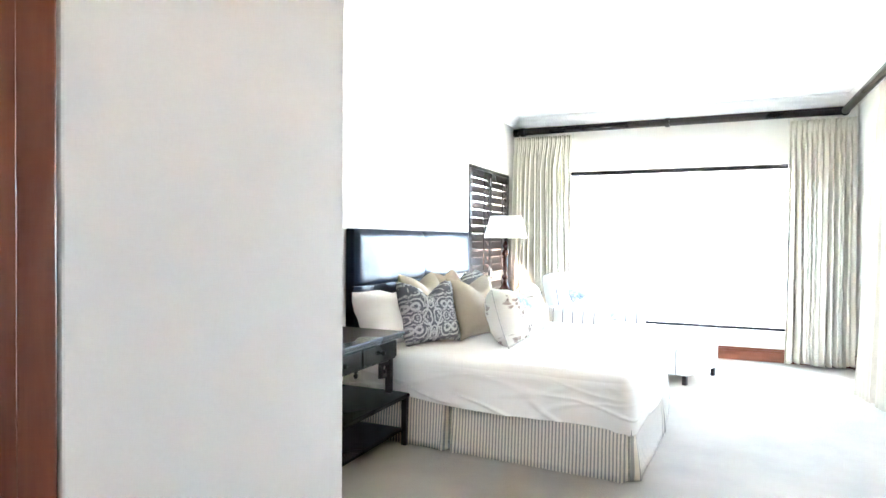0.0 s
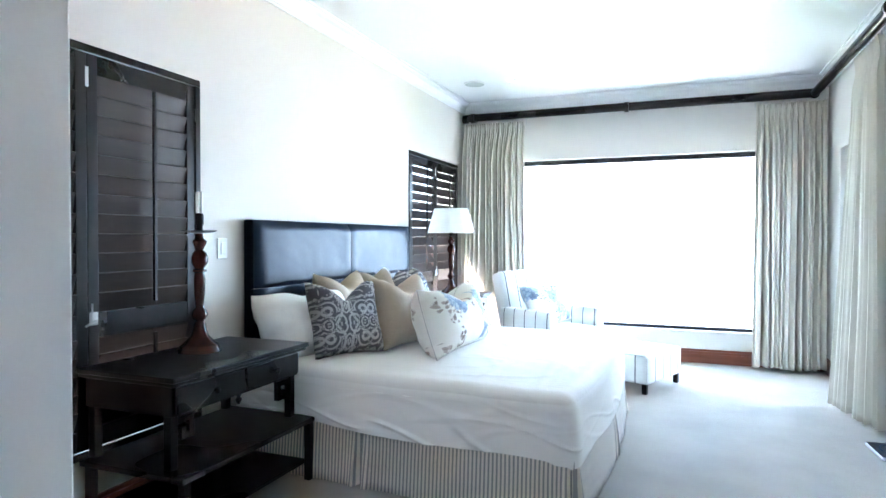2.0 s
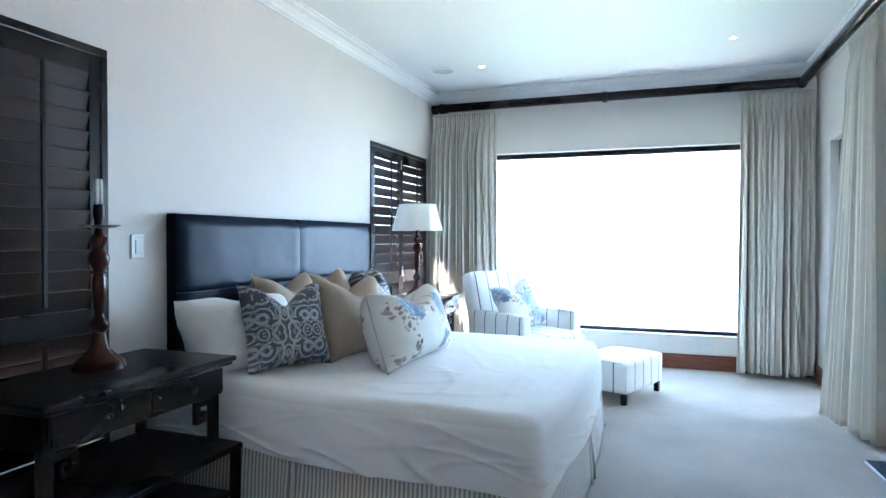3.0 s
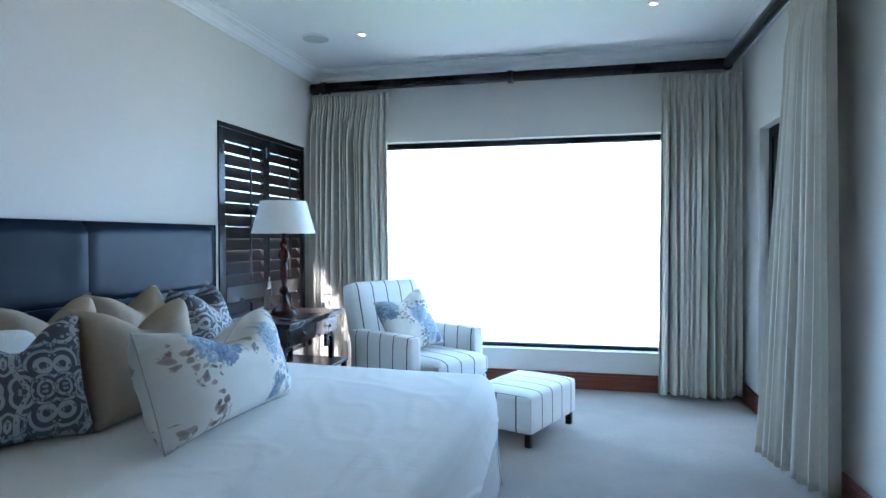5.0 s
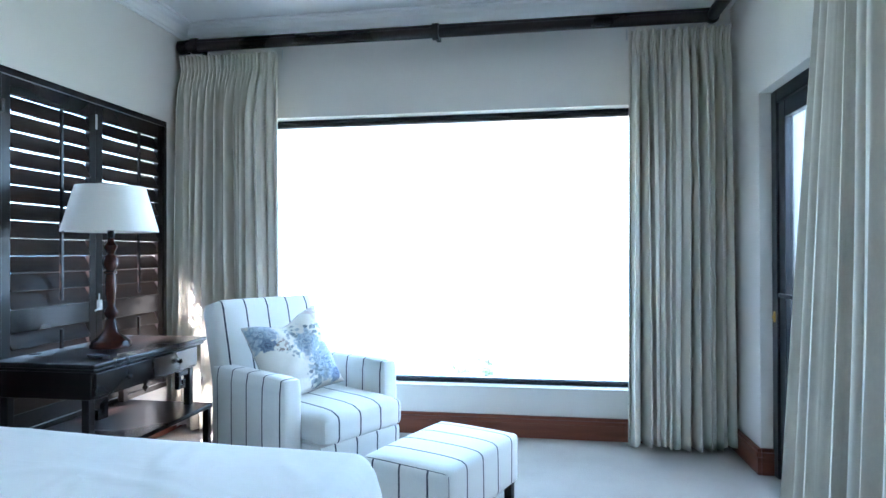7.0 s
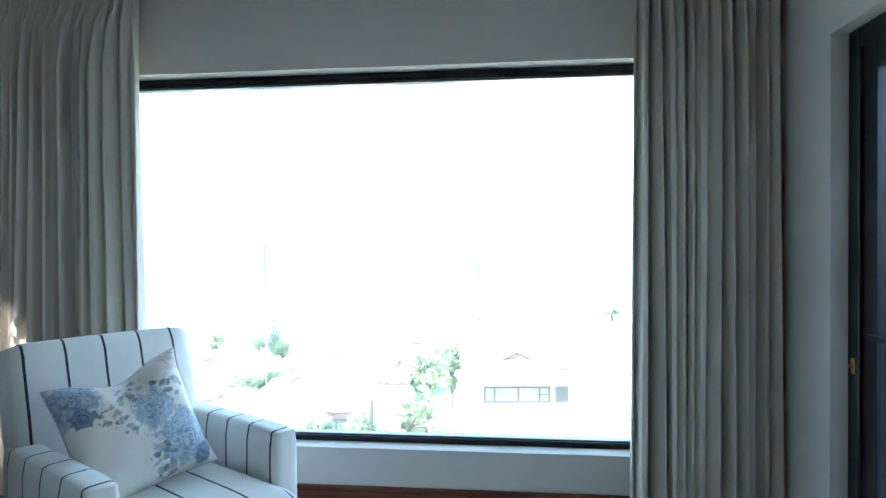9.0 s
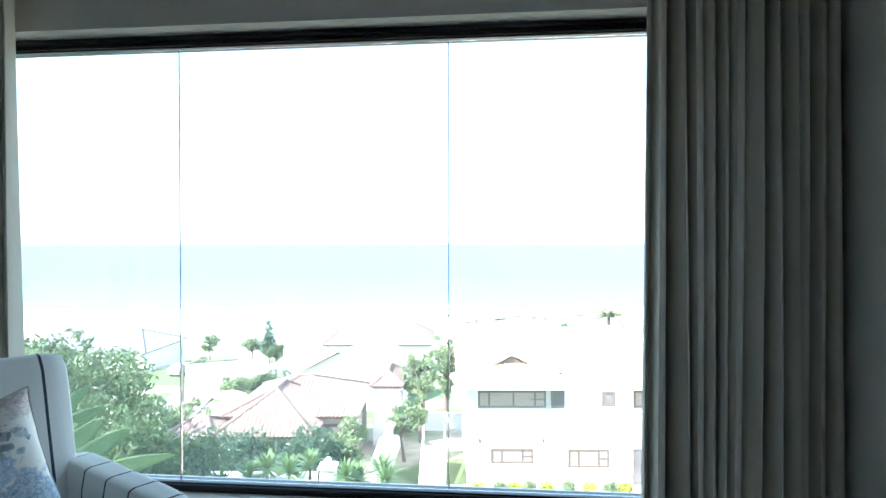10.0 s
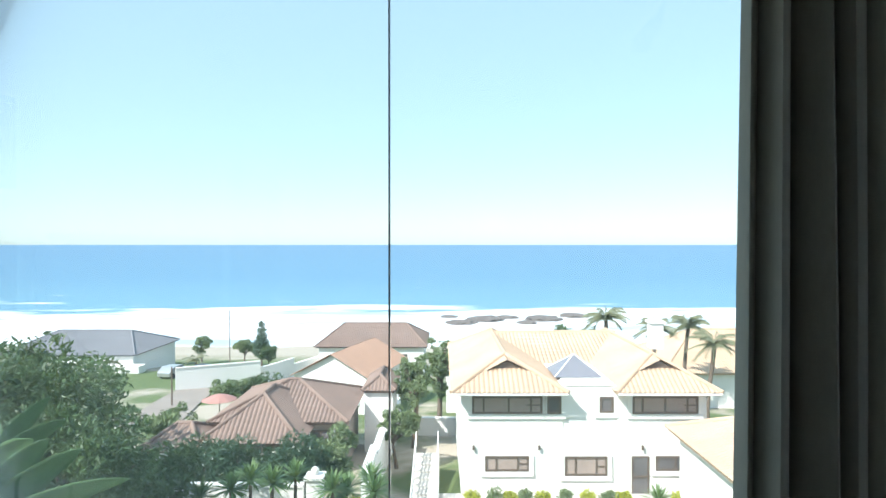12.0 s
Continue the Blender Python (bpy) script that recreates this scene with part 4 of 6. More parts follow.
# local: +x is the chair's front, y across
CHAIR = pose(1.265, 6.895, 0, 0, 0, -31)
chair = thing("armchair", "low white armchair with thin dark stripes by the window", "armchair", CHAIR)
part("base", soft(-0.36, 0.462, -0.294, 0.294, 0.05, 0.27, r=0.02), M_CHAIR_Y, chair, smooth=True)
part("seat_cushion", soft(-0.22, 0.490, -0.293, 0.293, 0.262, 0.425, r=0.045, puff=0.02, cuts=10), M_CHAIR_Y, chair, smooth=True)
for s in (1, -1):
    part("arm", soft(-0.40, 0.325, 0.296 * s - (0.0 if s > 0 else 0.125), 0.296 * s + (0.125 if s > 0 else 0.0), 0.05, 0.615, r=0.035), M_CHAIR_X, chair, smooth=True)
bm = soft(-0.09, 0.09, -0.395, 0.350, 0.0, 0.68, r=0.05, cuts=10)
bmesh.ops.rotate(bm, verts=bm.verts, cent=(0, 0, 0), matrix=Matrix.Rotation(radians(-14), 3, "Y"))
bmesh.ops.translate(bm, verts=bm.verts, vec=(-0.315, 0, 0.315))
part("backrest", bm, M_CHAIR_Y, chair, smooth=True)
for x in (-0.32, 0.29):
    for y in (-0.35, 0.35):
        part("leg", boxes((x - 0.022, x + 0.022, y - 0.022, y + 0.022, 0, 0.051), bevel=0.003), M_DARKV, chair, "short dark wooden leg")
cpos = CHAIR @ pose(0.02, -0.04, 0.430)
cushion("cushion", 0.50, 0.50, 0.21, M_FLORAL2, "cream floral cushion with blue flowers on the armchair", cpos @ pose(0.02, 0, 0, 0, 0, -8) @ pose(0, 0, 0, 90 - 22, 0, 90) @ pose(0, 0, 0, 0, 0, 12), chop=0.05, ears=0.08, piping=M_PIPE, seed=12)

# ottoman: local y is its long side
ott = thing("ottoman", "white striped upholstered footstool on dark legs", "footstool", pose(2.155, 6.37, 0, 0, 0, -23))
ob = part("body", soft(-0.240, 0.240, -0.352, 0.352, 0.085, 0.335, r=0.028, puff=0.016, cuts=16), M_CHAIR_Y, ott, smooth=True)
ob.data.materials.append(M_CHAIR_X)
for f in ob.data.polygons:
    f.material_index = 1 if abs(f.normal.y) > 0.75 else 0
for x in (-0.200, 0.200):
    for y in (-0.310, 0.310):
        bm = bmesh.new()
        box(bm, x - 0.02, x + 0.02, y - 0.02, y + 0.02, 0, 0.088, 0.003)
        part("leg", bm, M_DARKV, ott, "short square dark leg")

# ---- small fittings ----
sw = thing("light_switch", "white plastic light switch on the wall", "light switch", pose(0, 3.385, 1.27))
part("plate", boxes((0.0005, 0.009, -0.04, 0.04, -0.06, 0.06), bevel=0.003), M_WHITE, sw)
part("rocker", boxes((0.0092, 0.014, -0.018, 0.018, -0.035, 0.035), bevel=0.002), M_WHITE, sw)


M_LAMP, nt_lamp, b_lamp = base_mat("lit_lamp_lens", 0.4)
b_lamp.inputs["Emission Color"].default_value = (1.0, 0.95, 0.85, 1)
b_lamp.inputs["Emission Strength"].default_value = 0.5


def downlight(x, y):
    top = thing("downlight", "small recessed white ceiling downlight", "ceiling light", pose(x, y, CZ), group="ceiling downlights")
    bm = bmesh.new()
    lathe(bm, [(0.044, -0.0005), (0.042, -0.006), (0.032, -0.008), (0.026, -0.004), (0.026, -0.0008)], 28)
    part("ring", bm, M_CEIL, top, smooth=True)
    bm = bmesh.new()
    lathe(bm, [(0.018, -0.0085), (0.015, -0.010), (0.004, -0.0112)], 20)
    part("lens", bm, M_LAMP, top, "lit lamp lens", smooth=True)


downlight(0.846, 6.69)
downlight(3.03, 6.55)
spk = thing("ceiling_speaker", "round flush grey-white ceiling loudspeaker grille", "loudspeaker", pose(0.447, 6.70, CZ))
bm = bmesh.new()
lathe(bm, [(0.118, -0.0005), (0.116, -0.007), (0.108, -0.009), (0.104, -0.006)], 36)
part("rim", bm, M_WHITE, spk, smooth=True)
bm = bmesh.new()
lathe(bm, [(0.103, -0.0095), (0.06, -0.0110), (0.01, -0.0115)], 36)
part("grille", bm, plain("speaker_grille", (0.50, 0.52, 0.50), 0.7, vary=0.2, fine=400, relief=0.5), spk, smooth=True)
bs = thing("bathroom_scale", "flat blue-grey glass bathroom scale with pale metal rim on the carpet", "bathroom scale", pose(3.725, 5.03, 0, 0, 0, 3))
part("body", boxes((-0.105, 0.105, -0.15, 0.15, 0.006, 0.022), bevel=0.005), M_STEEL, bs, "pale metal rim")
part("glass_top", boxes((-0.099, 0.099, -0.144, 0.144, 0.0225, 0.029), bevel=0.002), plain("blue_grey_glass", (0.035, 0.05, 0.085), 0.18, vary=0.1, relief=0.0), bs, "dark blue-grey glass plate")
bm = bmesh.new()
ring = [(1.0, 0.0294), (0.93, 0.0306), (0.86, 0.0294)]
rr = [[bm.verts.new((0.070 * r * math.cos(2 * math.pi * k / 40), 0.105 * r * math.sin(2 * math.pi * k / 40), z)) for k in range(40)] for r, z in ring]
for p, q in zip(rr, rr[1:]):
    for k in range(40):
        bm.faces.new((p[k], p[(k + 1) % 40], q[(k + 1) % 40], q[k]))
part("ring", bm, M_CORD, bs, "dark oval ring")
for x in (-0.085, 0.085):
    for y in (-0.13, 0.13):
        bm = bmesh.new()
        rod(bm, (x, y, 0.0), (x, y, 0.0065), 0.012, 10)
        part("foot", bm, M_CORD, bs)
rem = thing("remote_control", "small black remote control lying on the table", "remote control", pose(0.47, 6.12, 0.7545, 0, 0, 70))
part("case", boxes((-0.02, 0.02, -0.065, 0.065, 0, 0.016), bevel=0.005), M_FRAME, rem)
for k in range(4):
    part("button", boxes((-0.010, 0.010, -0.045 + k * 0.022, -0.033 + k * 0.022, 0.0162, 0.0185)), M_CORD, rem)


# ================= outside: slope of houses and gardens down to the sea =================
# Its own axes: u across, v away from the window, w up, from the window's heading.
OUT = pose(2.741, 6.326, 1.376, 0, 0, 5.37)
SEA = -25.4


def hill(v, u=0.0):
    """Height of the slope at the distance v."""
    pts = ((-80, -6.8), (6, -7.2), (17, -10.8), (24, -11.9), (30, -12.45), (45, -13.8), (60, -15.2), (100, -19.2), (138, -23.9), (152, -25.6), (178, -27.0), (400, -31), (9000, -34))
    for (a, ha), (b, hb) in zip(pts, pts[1:]):
        if v <= b:
            return ha + (hb - ha) * (v - a) / (b - a) + (0.25 * noise.noise((u * 0.08, v * 0.08, 0)) if v > 32 else 0)
    return -34


def ground_mat():
    m, nt, b = base_mat("garden_ground", 0.9)
    v = coords(nt)
    n1, n2, n3 = noise_tex(nt, v, 0.09, 4), noise_tex(nt, v, 1.6, 5), noise_tex(nt, v, 14, 4)
    grass = mix(nt, 0.5, ramp(nt, n2, [(0.3, (0.07, 0.11, 0.03)), (0.7, (0.16, 0.20, 0.07))]), ramp(nt, n3, [(0.3, (0.06, 0.10, 0.03)), (0.7, (0.15, 0.19, 0.08))]))
    sand = ramp(nt, n3, [(0.3, (0.36, 0.31, 0.25)), (0.7, (0.50, 0.44, 0.36))])
    shore = calc(nt, "ADD", calc(nt, "MULTIPLY", calc(nt, "SUBTRACT", axis(nt, v, 1), 104.0), 0.05), calc(nt, "MULTIPLY", n2, 0.6))
    sandy = calc(nt, "MAXIMUM", ramp(nt, n1, [(0.50, (0, 0, 0)), (0.58, (1, 1, 1))]), calc(nt, "MINIMUM", calc(nt, "MAXIMUM", shore, 0.0), 1.0))
    link(nt, mix(nt, sandy, grass, sand), b.inputs["Base Color"])
    bump(nt, b, n3, 0.4, 0.05)
    return m


def sea_mat():
    m, nt, b = base_mat("sea_water", 0.35)
    v = coords(nt)
    y = axis(nt, v, 1)
    swell = noise_tex(nt, coords(nt, (0.30, 1, 1)), 0.035, 6, 0.62)
    lace = noise_tex(nt, coords(nt, (0.22, 1, 1)), 0.045, 5, 0.6)
    line = calc(nt, "ADD", calc(nt, "DIVIDE", calc(nt, "SUBTRACT", y, 232.0), 45.0), calc(nt, "MULTIPLY", calc(nt, "SUBTRACT", swell, 0.5), 4.2))
    foam = mix(nt, 1.0, ramp(nt, line, [(0.0, (1, 1, 1)), (0.30, (0, 0, 0))]), ramp(nt, lace, [(0.36, (0.35, 0.35, 0.35)), (0.47, (1, 1, 1))]), "MULTIPLY")
    caps = ramp(nt, noise_tex(nt, coords(nt, (0.35, 1.4, 1)), 0.11, 5, 0.6), [(0.66, (0, 0, 0)), (0.72, (0.65, 0.65, 0.65))])
    fade = ramp(nt, calc(nt, "DIVIDE", y, 700.0), [(0.5, (1, 1, 1)), (1.0, (0, 0, 0))])
    white = mix(nt, 1.0, foam, mix(nt, 1.0, caps, fade, "MULTIPLY"), "LIGHTEN")
    deep = ramp(nt, calc(nt, "DIVIDE", y, 1500.0), [(0.12, (0.14, 0.30, 0.41)), (0.3, (0.085, 0.215, 0.35)), (1.0, (0.08, 0.195, 0.335))])
    link(nt, mix(nt, white, deep, (0.85, 0.88, 0.90)), b.inputs["Base Color"])
    bump(nt, b, noise_tex(nt, coords(nt, (0.5, 1, 1)), 0.5, 6, 0.6), 0.6, 0.5)
    b.inputs["Specular IOR Level"].default_value = 0.25
    return m


M_GROUND, M_SEA = ground_mat(), sea_mat()
bm = bmesh.new()
us = [-3000, -1200, -500, -250, -140, -90] + list(range(-70, 71, 5)) + [90, 140, 250, 500, 1200, 3000]
vs = [-80, -20] + list(range(0, 66, 3)) + [72, 80, 90, 100, 115, 130, 150, 165, 180, 220, 300, 400, 900, 2500, 4880]
rows = [[bm.verts.new((u, v, hill(v, u))) for u in us] for v in vs]
for a, b in zip(rows, rows[1:]):
    for i in range(len(us) - 1):
        bm.faces.new((a[i], a[i + 1], b[i + 1], b[i]))
solo("ground", bm, M_GROUND, "grassy and sandy slope running down to the shore", "ground", "structure", smooth=True, at=OUT)
bm = bmesh.new()
q = [[bm.verts.new((u, v, w)) for u in (-4500, 4500)] for v, w in ((140, SEA), (900, SEA), (4900, -6.0))]
for a, b in zip(q, q[1:]):
    bm.faces.new((a[0], a[1], b[1], b[0]))
solo("water", bm, M_SEA, "blue sea with white surf along the shore", "sea", "structure", at=OUT)

M_PLASTER = plain("white_plaster", (0.80, 0.78, 0.75), 0.85, vary=0.05, big=0.4, fine=6, relief=0.15, dist=0.01)
M_TAN = plain("tan_roof_tile", (0.56, 0.40, 0.28), 0.85, vary=0.18, big=0.5, fine=7, relief=0.3, dist=0.02)
M_BROWN = plain("brown_roof_tile", (0.25, 0.175, 0.145), 0.85, vary=0.22, big=0.5, fine=7, relief=0.3, dist=0.02)
M_GREYROOF = plain("grey_roof", (0.22, 0.22, 0.24), 0.8, vary=0.12, big=0.4, fine=5)
M_HOUSEGLASS = plain("dark_window_pane", (0.15, 0.14, 0.145), 0.12, vary=0.3, big=0.8, fine=3, relief=0.0)
M_BRONZE = plain("bronze_window_frame", (0.15, 0.115, 0.095), 0.45, vary=0.1)
M_BLIND = plain("window_blind", (0.38, 0.30, 0.265), 0.7, vary=0.15, big=1.0, fine=12)
M_PAVE = plain("pale_paving", (0.56, 0.53, 0.49), 0.9, vary=0.12, big=0.5, fine=8, relief=0.3, dist=0.01)
M_ROAD = plain("asphalt", (0.09, 0.09, 0.095), 0.9, vary=0.15, big=0.6, fine=30)
M_GLASSROOF = plain("skylight_glass", (0.22, 0.22, 0.25), 0.2, vary=0.1, relief=0.0)
M_BARK = plain("bark", (0.17, 0.13, 0.10), 0.95, vary=0.3, big=3, fine=25, relief=0.6, dist=0.02)
M_LEAF = island_plain("tree_leaves", (0.085, 0.135, 0.060), 0.45, 0.75)
M_HEDGE = island_plain("hedge_leaves", (0.060, 0.110, 0.070), 0.35, 0.7)
M_LIME = island_plain("lime_shrub_leaves", (0.46, 0.48, 0.07), 0.6, 0.35)
M_GREENSHRUB = island_plain("green_shrub_leaves", (0.21, 0.27, 0.14), 0.6, 0.45)
M_SPIKE = island_plain("spiky_leaves", (0.15, 0.24, 0.10), 0.5, 0.35)
M_PALM = island_plain("palm_fronds", (0.26, 0.27, 0.17), 0.55, 0.45)
M_BANANA = plain("banana_leaf", (0.085, 0.16, 0.065), 0.5, vary=0.35, big=2, fine=22, relief=0.3, dist=0.01, stretch=(0.6, 4, 1))
M_ROCK = plain("shore_rock", (0.16, 0.14, 0.13), 0.95, vary=0.3, big=0.3, fine=3, relief=0.5, dist=0.1)


def roof_face(bm, a, b, c, d, wave=0.24, course=0.42, lift=0.012):
    """One tiled slope: a-b along the eave, d-c along the ridge; rolled tiles in overlapping courses."""
    a, b, c, d = (Vector(p) for p in (a, b, c, d))
    nrm = (b - a).cross(d - a).normalized()
    if nrm.z < 0:
        nrm = -nrm
    axis_u = (b - a).normalized()
    m = max(1, int(((d + c) / 2 - (a + b) / 2).length / course))
    x0, x1 = min(0.0, (d - a).dot(axis_u)), max((b - a).length, (c - a).dot(axis_u))
    n = max(4, int((x1 - x0) / wave * 4))
    for j in range(m):
        pair = []
        for t, up in ((j / m, lift), ((j + 1) / m, 0.0)):
            left, right = a.lerp(d, t), b.lerp(c, t)
            lo, hi = (left - a).dot(axis_u), (right - a).dot(axis_u)
            row = []
            for i in range(n + 1):
                x = min(max(x0 + (x1 - x0) * i / n, lo), hi)
                roll = abs(math.sin(math.pi * x / wave))
                row.append(left + axis_u * (x - lo) + nrm * (up + lift * 5.0 * roll))
            pair.append(row)
        for i in range(n):
            q = [pair[0][i], pair[0][i + 1], pair[1][i + 1], pair[1][i]]
            low, high = (q[1] - q[0]).length > 1e-4, (q[2] - q[3]).length > 1e-4
            if not low and not high:
                continue
            q = q if low and high else (q[:3] if low else [q[0], q[2], q[3]])
            bm.faces.new([bm.verts.new(p) for p in q])


def ridge_cap(bm, p, q):
    rod(bm, Vector(p) + Vector((0, 0, 0.05)), Vector(q) + Vector((0, 0, 0.05)), 0.11, 8)


def hip_roof(u0, u1, v0, v1, eave, ridge, material, parent, along="u", hip=None, caps=True):
    """A hipped roof as one tiled mesh, with its ridge along u or v."""
    bm = bmesh.new()
    uc, vc = (u0 + u1) / 2, (v0 + v1) / 2
    if along == "u":
        h = (v1 - v0) / 2 if hip is None else hip
        r0, r1 = (u0 + h, vc, ridge), (u1 - h, vc, ridge)
        roof_face(bm, (u0, v0, eave), (u1, v0, eave), r1, r0)
        roof_face(bm, (u1, v1, eave), (u0, v1, eave), r0, r1)
        roof_face(bm, (u1, v0, eave), (u1, v1, eave), r1, r1)
        roof_face(bm, (u0, v1, eave), (u0, v0, eave), r0, r0)
        ends = ((u0, v0), (u0, v1)), ((u1, v0), (u1, v1))
    else:
        h = (u1 - u0) / 2 if hip is None else hip
        r0, r1 = (uc, v0 + h, ridge), (uc, v1 - h, ridge)
        roof_face(bm, (u0, v0, eave), (u1, v0, eave), r0, r0)
        roof_face(bm, (u1, v1, eave), (u0, v1, eave), r1, r1)
        roof_face(bm, (u1, v0, eave), (u1, v1, eave), r1, r0)
        roof_face(bm, (u0, v1, eave), (u0, v0, eave), r0, r1)
        ends = ((u0, v0), (u1, v0)), ((u0, v1), (u1, v1))
    if caps:
        ridge_cap(bm, r0, r1)
        for r, cs in ((r0, ends[0]), (r1, ends[1])):
            for cu, cv in cs:
                ridge_cap(bm, (cu, cv, eave), r)
    box(bm, u0 + 0.1, u1 - 0.1, v0 + 0.1, v1 - 0.1, eave - 0.14, eave - 0.02)
    return part("roof", bm, material, parent)


def house_window(parent, u0, u1, w0, w1, v, mullions=(), blind=True):
    """A bronze-framed window set in a wall that faces the room."""
    pane = part("window", boxes((u0, u1, v - 0.03, v - 0.012, w0, w1)), M_BLIND if blind else M_HOUSEGLASS, parent, "bronze-framed window")
    f = 0.09
    rows = [(u0 - 0.02, u1 + 0.02, v - 0.07, v - 0.031, w1 - f, w1 + 0.02), (u0 - 0.02, u1 + 0.02, v - 0.07, v - 0.031, w0 - 0.02, w0 + f),
            (u0 - 0.02, u0 + f, v - 0.07, v - 0.031, w0 + f + 0.001, w1 - f - 0.001), (u1 - f, u1 + 0.02, v - 0.07, v - 0.031, w0 + f + 0.001, w1 - f - 0.001)]
    for m in mullions:
        uu = u0 + (u1 - u0) * m
        rows.append((uu - 0.045, uu + 0.045, v - 0.07, v - 0.031, w0 + f + 0.001, w1 - f - 0.001))
    part("frame", boxes(*rows), M_BRONZE, pane)
    part("sill", boxes((u0 - 0.25, u1 + 0.25, v - 0.10, v - 0.001, w0 - 0.26, w0 - 0.03), (u0 - 0.25, u0 - 0.03, v - 0.08, v - 0.001, w0 - 0.029, w1 + 0.05),
                       (u1 + 0.03, u1 + 0.25, v - 0.08, v - 0.001, w0 - 0.029, w1 + 0.05)), M_PLASTER, pane, "white plaster surround")
    if len(mullions):
        part("casement", boxes((u1 - (u1 - u0) * 0.22, u1 - f, v - 0.072, v - 0.068, (w0 + w1) / 2 - 0.03, (w0 + w1) / 2 + 0.03)), M_BRONZE, pane)


# ---- the white double-storey house ----
F = 30.0
wh = thing("house", "large white double-storey house with tan tiled hipped roofs", "house", OUT)
part("wall", boxes((0.9, 13.0, F, 41.8, -13.2, -9.2), (0.9, 5.9, F, 42, -9.199, -7.2), (8.6, 13.0, F, 42, -9.199, -7.2), (5.901, 8.599, F + 0.06, 41.5, -9.199, -7.0)), M_PLASTER, wh)
hip_roof(0.38, 6.05, 29.2, 43.5, -7.17, -5.75, M_TAN, wh, "v", 2.6)
hip_roof(8.35, 13.45, 29.2, 43.5, -7.17, -5.75, M_TAN, wh, "v", 2.6)
bm = bmesh.new()
roof_face(bm, (4.6, 35.2, -7.2), (10.2, 35.2, -7.2), (11.2, 39.6, -5.72), (3.2, 39.6, -5.72))
ridge_cap(bm, (3.2, 39.6, -5.75), (11.2, 39.6, -5.75))
part("roof", bm, M_TAN, wh)
for uc in (3.21, 10.9):
    bm = bmesh.new()
    p = [bm.verts.new(x) for x in ((uc - 0.95, 30.75, -6.36), (uc + 0.95, 30.75, -6.36), (uc, 30.75, -5.90), (uc - 0.95, 33.3, -6.36), (uc + 0.95, 33.3, -6.36), (uc, 33.3, -5.90))]
    bm.faces.new((p[0], p[1], p[2])), bm.faces.new((p[3], p[5], p[4]))
    bm.faces.new((p[0], p[3], p[4], p[1])), bm.faces.new((p[0], p[2], p[5], p[3])), bm.faces.new((p[1], p[4], p[5], p[2]))
    gb = part("gablet", bm, M_BRONZE, wh, "dark louvred gablet")
    bm = bmesh.new()
    roof_face(bm, (uc - 1.15, 30.55, -6.40), (uc - 1.15, 33.4, -6.40), (uc, 33.4, -5.80), (uc, 30.55, -5.80))
    roof_face(bm, (uc + 1.15, 33.4, -6.40), (uc + 1.15, 30.55, -6.40), (uc, 30.55, -5.80), (uc, 33.4, -5.80))
    part("cover", bm, M_TAN, gb)
sk = bmesh.new()
p = [sk.verts.new(x) for x in ((5.75, 31.3, -6.85), (8.25, 31.3, -6.85), (8.25, 33.8, -6.85), (5.75, 33.8, -6.85), (6.95, 32.4, -5.85))]
for a, b in ((0, 1), (1, 2), (2, 3), (3, 0)):
    sk.faces.new((p[a], p[b], p[4]))
sk.faces.new(p[:4][::-1])
skl = part("skylight", sk, M_GLASSROOF, wh, "pyramid glass skylight")
bm = bmesh.new()
for k in range(4):
    rod(bm, ((5.75, 31.3, -6.84), (8.25, 31.3, -6.84), (8.25, 33.8, -6.84), (5.75, 33.8, -6.84))[k], (6.95, 32.4, -5.84), 0.035, 6)
part("glazing_bars", bm, M_PLASTER, skl)
part("parapet", boxes((6.0, 8.4, F + 0.02, F + 1.25, -6.999, -6.86)), M_PLASTER, wh)
house_window(wh, 1.45, 4.88, -8.34, -7.50, F, (0.16, 0.52, 0.84))
house_window(wh, 5.15, 5.80, -8.34, -7.50, F, (), False)
house_window(wh, 7.75, 8.40, -8.30, -7.55, F + 0.06, (), False)
house_window(wh, 9.35, 12.55, -8.34, -7.50, F, (0.15, 0.5, 0.84))
house_window(wh, 2.10, 4.22, -11.18, -10.46, F, (0.25, 0.75))
house_window(wh, 6.02, 8.08, -11.40, -10.48, F, (0.25, 0.75))
house_window(wh, 10.50, 12.10, -11.15, -10.46, F, (0.6,), False)
dr = part("door", boxes((9.36, 10.10, F - 0.03, F - 0.012, -12.45, -10.50)), M_HOUSEGLASS, wh, "dark glazed back door")
part("frame", boxes((9.30, 9.38, F - 0.06, F - 0.031, -12.45, -10.45), (10.08, 10.16, F - 0.06, F - 0.031, -12.45, -10.45), (9.381, 10.079, F - 0.06, F - 0.031, -10.53, -10.45), (9.381, 10.079, F - 0.06, F - 0.031, -11.5, -11.42)), M_BRONZE, dr)
for u in (1.5, 4.73, 9.82):
    bm = bmesh.new()
    rod(bm, (u, F - 0.12, -10.12), (u, F - 0.12, -9.92), 0.06, 10)
    box(bm, u - 0.03, u + 0.03, F - 0.10, F - 0.001, -9.98, -9.92)
    part("wall_lamp", bm, M_BRONZE, wh)
bm = bmesh.new()
box(bm, 13.9, 14.7, 40.6, 41.5, -7.0, -5.1)
box(bm, 13.8, 14.8, 40.5, 41.6, -5.3, -5.15)
part("chimney", bm, M_PLASTER, wh)
bm = bmesh.new()
rod(bm, (0.4, 29.15, -7.22), (6.0, 29.15, -7.22), 0.06, 8)
part("gutter", bm, M_PLASTER, wh)
bm = bmesh.new()
